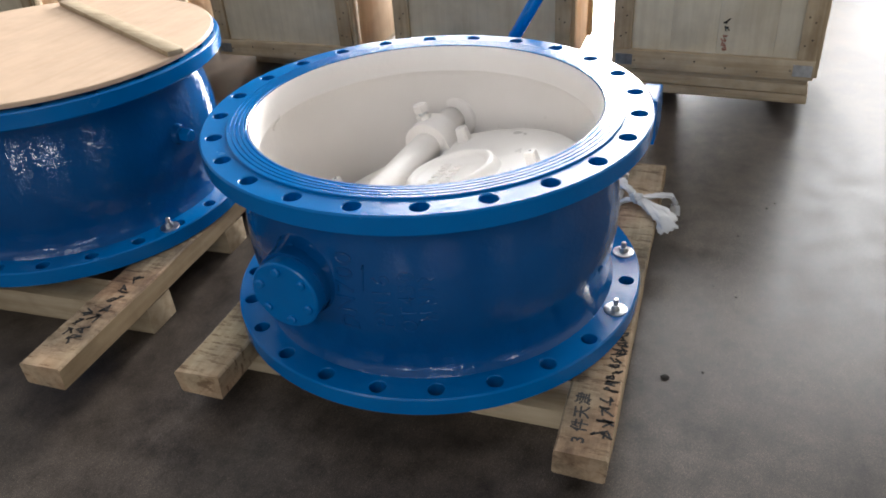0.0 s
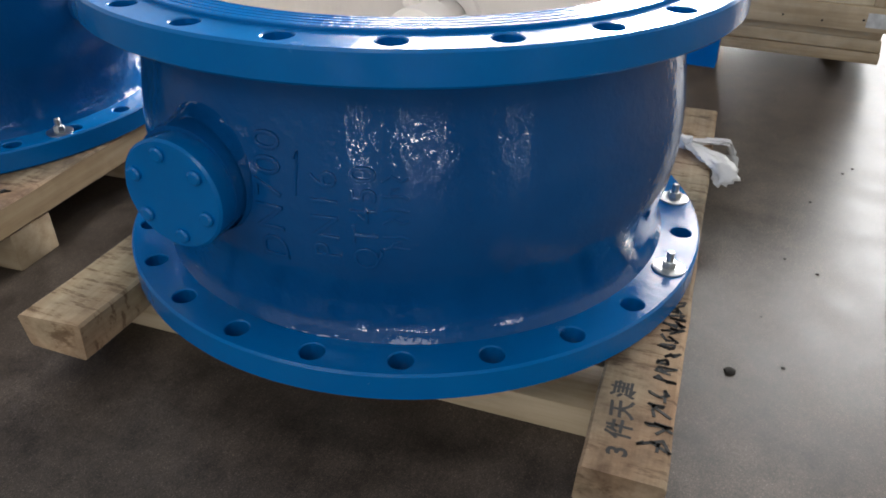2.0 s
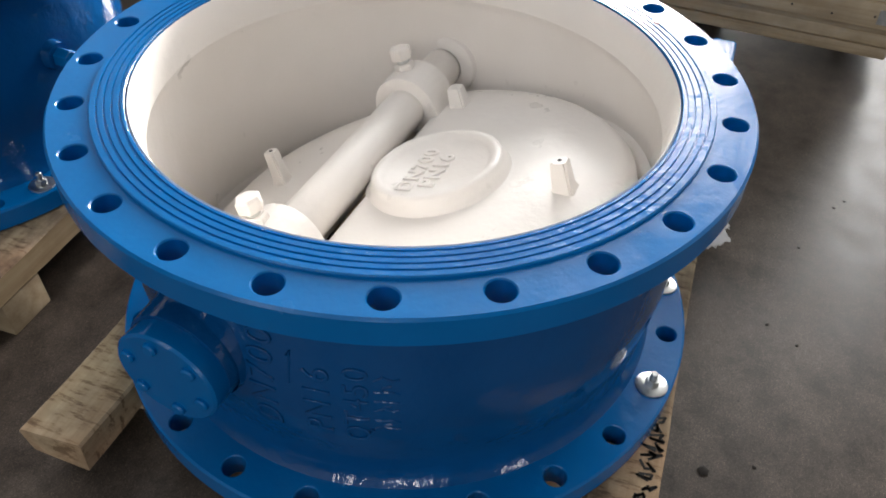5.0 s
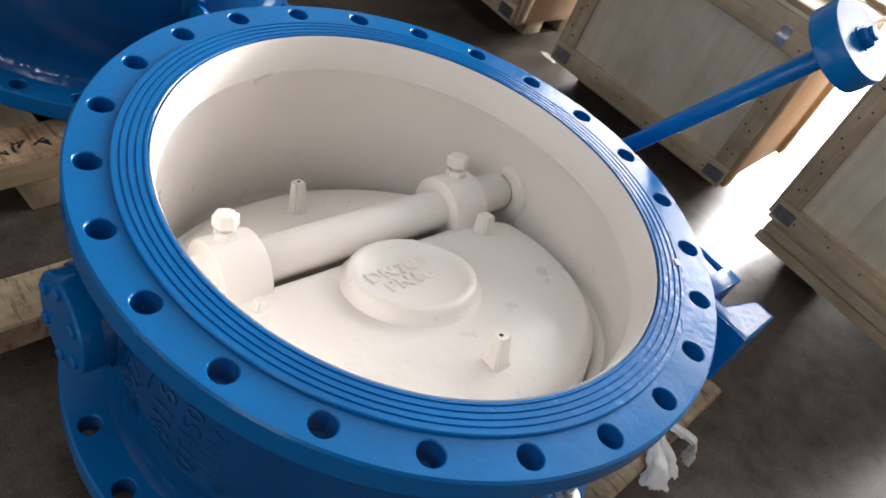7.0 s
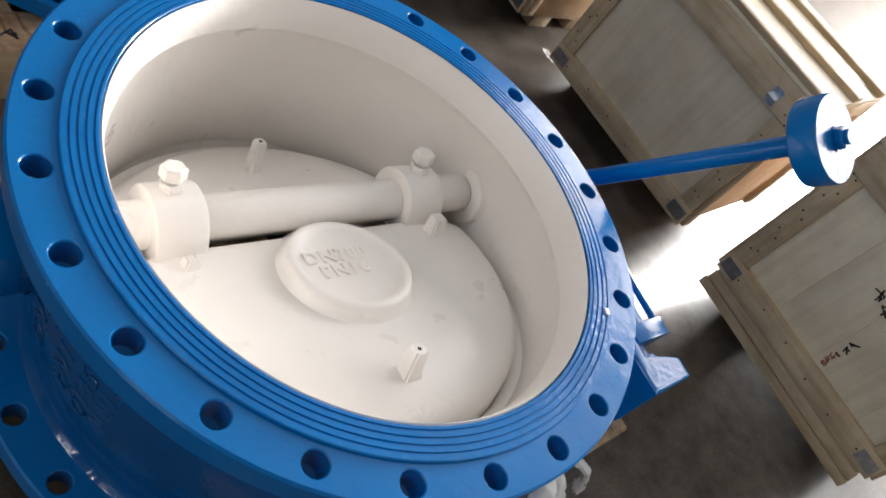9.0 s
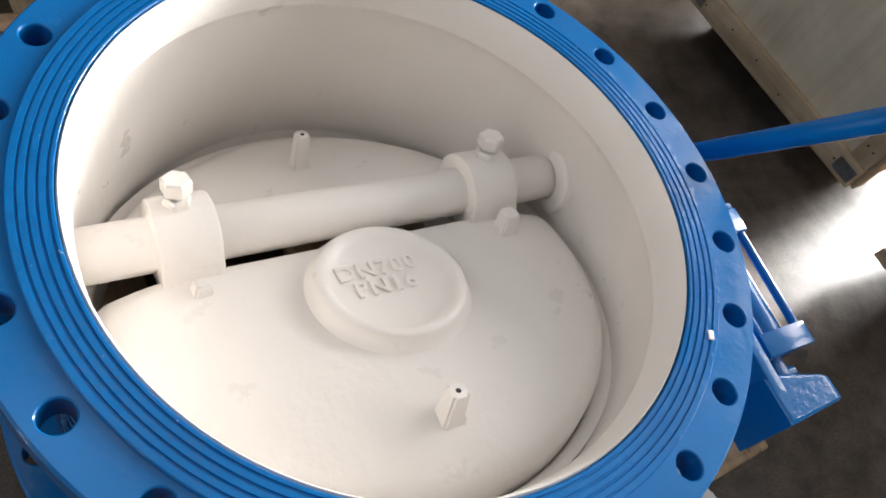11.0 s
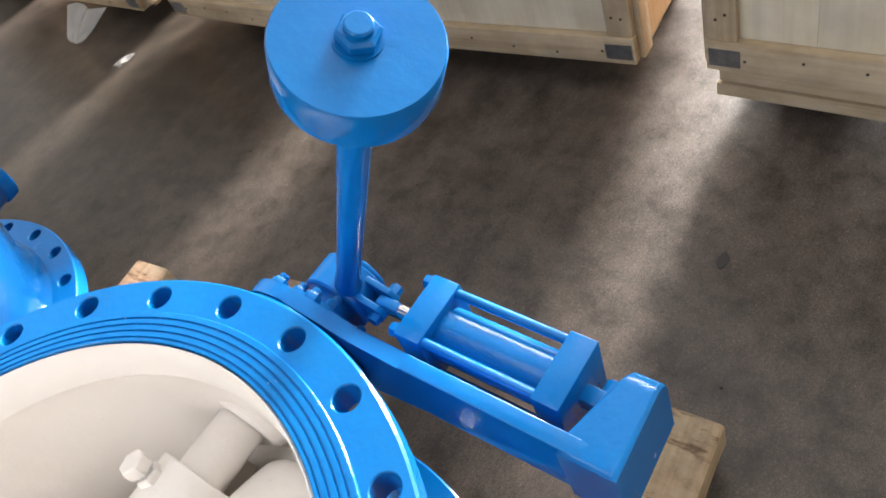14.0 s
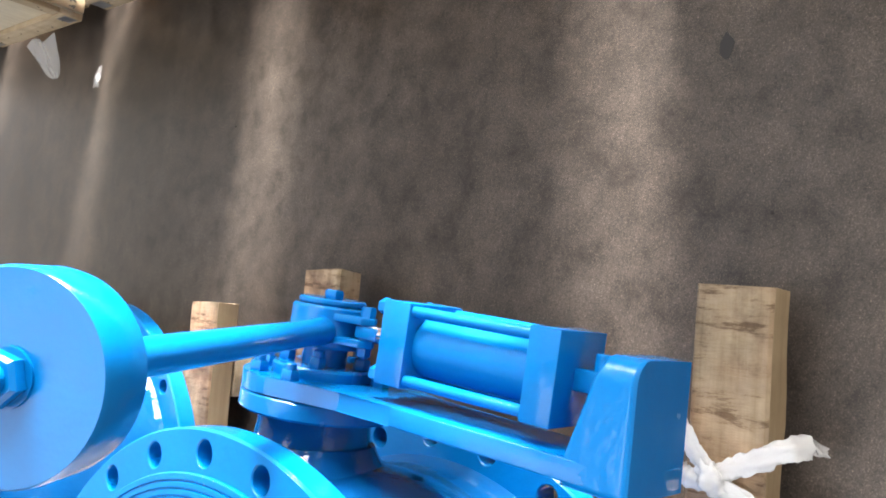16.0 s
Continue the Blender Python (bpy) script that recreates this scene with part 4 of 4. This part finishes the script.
part("wrap", twisted_film([(0.004, -0.006, 0.012), (0.020, -0.030, 0.010), (0.038, -0.058, 0.008), (0.052, -0.080, 0.004), (0.056, -0.092, -0.020), (0.052, -0.094, -0.052)], [0.010, 0.011, 0.012, 0.012, 0.013, 0.013], 3.0, 0.45), FILM_TWIST, tie, "", 80)
part("wrap", twisted_film([(-0.006, 0.004, 0.012), (-0.010, 0.030, 0.006), (-0.010, 0.046, -0.012), (-0.010, 0.048, -0.050)], [0.011, 0.012, 0.013, 0.013], 4.0, 0.45), FILM_TWIST, tie, "", 80)
part("loose_end", twisted_film([(-0.008, -0.006, 0.012), (-0.030, -0.026, 0.012), (-0.052, -0.050, 0.010), (-0.078, -0.078, 0.008), (-0.100, -0.100, -0.012)], [0.010, 0.012, 0.015, 0.020, 0.026], 5.0, 0.35), FILM_TWIST, tie, "", 80)
part("loose_end", twisted_film([(-0.004, -0.008, 0.012), (-0.018, -0.040, 0.010), (-0.034, -0.074, 0.006), (-0.048, -0.102, -0.016)], [0.009, 0.010, 0.013, 0.020], 6.0, 0.35), FILM_TWIST, tie, "", 80)

# film hanging under a crate and scraps on the floor
hang = bmesh.new()
rows = []
for i in range(13):
    f = i / 12
    half = 0.095 * (1 - f) ** 0.5 + 0.020
    row = []
    for j in range(13):
        g = j / 6 - 1
        p = Vector((1.256 - 0.108 * f, 2.075 + half * g + 0.030 * f, 0.090 - 0.080 * f))
        p.x += 0.014 * noise.noise(Vector((g * 2.2, f * 2.5, 4.0))) + 0.010 * math.sin(5 * g) * (1 - f)
        row.append(hang.verts.new(p))
    rows.append(row)
for a, b in zip(rows, rows[1:]):
    for j in range(12):
        hang.faces.new((a[j], a[j + 1], b[j + 1], b[j]))
sheet = part("plastic_sheet", hang, FILM, None, "", 80)
tagged(sheet, "cloudy plastic sheet hanging under a crate's rail", "plastic film")
scrap = part("plastic_scrap", crumpled(bmesh.new(), pose(1.13, 1.76, 0.012), 0.05, 0.07, 0.012, 8.0), FILM, None, "", 80)
tagged(scrap, "small crumpled plastic scrap on the floor", "litter")
scrap2 = part("plastic_scrap", crumpled(bmesh.new(), pose(1.46, 0.83, 0.012), 0.05, 0.05, 0.014, 12.0), FILM, None, "", 80)
tagged(scrap2, "small crumpled plastic scrap between two crates", "litter")


def crumb(x, y, r, mat, label, z=0.0):
    bm = bmesh.new()
    bmesh.ops.create_icosphere(bm, subdivisions=2, radius=r)
    for v in bm.verts:
        v.co *= 1 + 0.35 * noise.noise(v.co * (2.0 / r) + Vector((x * 9, y * 9, 0)))
        v.co.z = max(v.co.z * 0.5, -0.2 * r)
    ob = part("dirt_crumb", bm, mat)
    ob.location = (x, y, z + 0.19 * r)
    return tagged(ob, label, "dirt", "crumbs on the floor")


crumb(-0.060, -0.529, 0.0085, SOIL, "small dark crumb of dirt on the concrete floor")
rng = random.Random(5)
for x, y in ((0.30, -0.585), (0.55, -0.62), (0.27, -0.64), (-0.02, -0.60), (0.755, -0.70), (0.72, -0.68), (0.10, -0.56), (1.0, 0.42), (0.95, 0.95), (0.80, -0.35)):
    crumb(x, y, rng.uniform(0.0018, 0.0034), SOIL, "tiny dark crumb on the concrete floor")
stain = bmesh.new()
stain_pts = [(0.019 * (1 + 0.5 * noise.noise(Vector((math.cos(a), math.sin(a), 2.0)))) * math.cos(a), 0.010 * (1 + 0.5 * noise.noise(Vector((math.cos(a), math.sin(a), 5.0)))) * math.sin(a)) for a in [2 * math.pi * k / 24 for k in range(24)]]
prism(stain_pts, "z", 0.0, 0.0008, stain)
st = part("oil_stain", stain, material("dried_oil", 0.5)[0])
st.data.materials[0].node_tree.nodes["Principled BSDF"].inputs["Base Color"].default_value = (0.014, 0.012, 0.011, 1)
st.location = (1.032, -0.259, 0.0)
tagged(st, "small dark dried oil stain on the floor", "stain")
chip = part("paint_chip", boxed(-0.006, 0.006, -0.0035, 0.0035, 0.0, 0.0015, 0.0006), WHITE)
chip.matrix_basis = pose(0.277, -0.270, 0.5346, 0, 0, 60)
tagged(chip, "white paint chip lying on the grooved flange face", "litter")
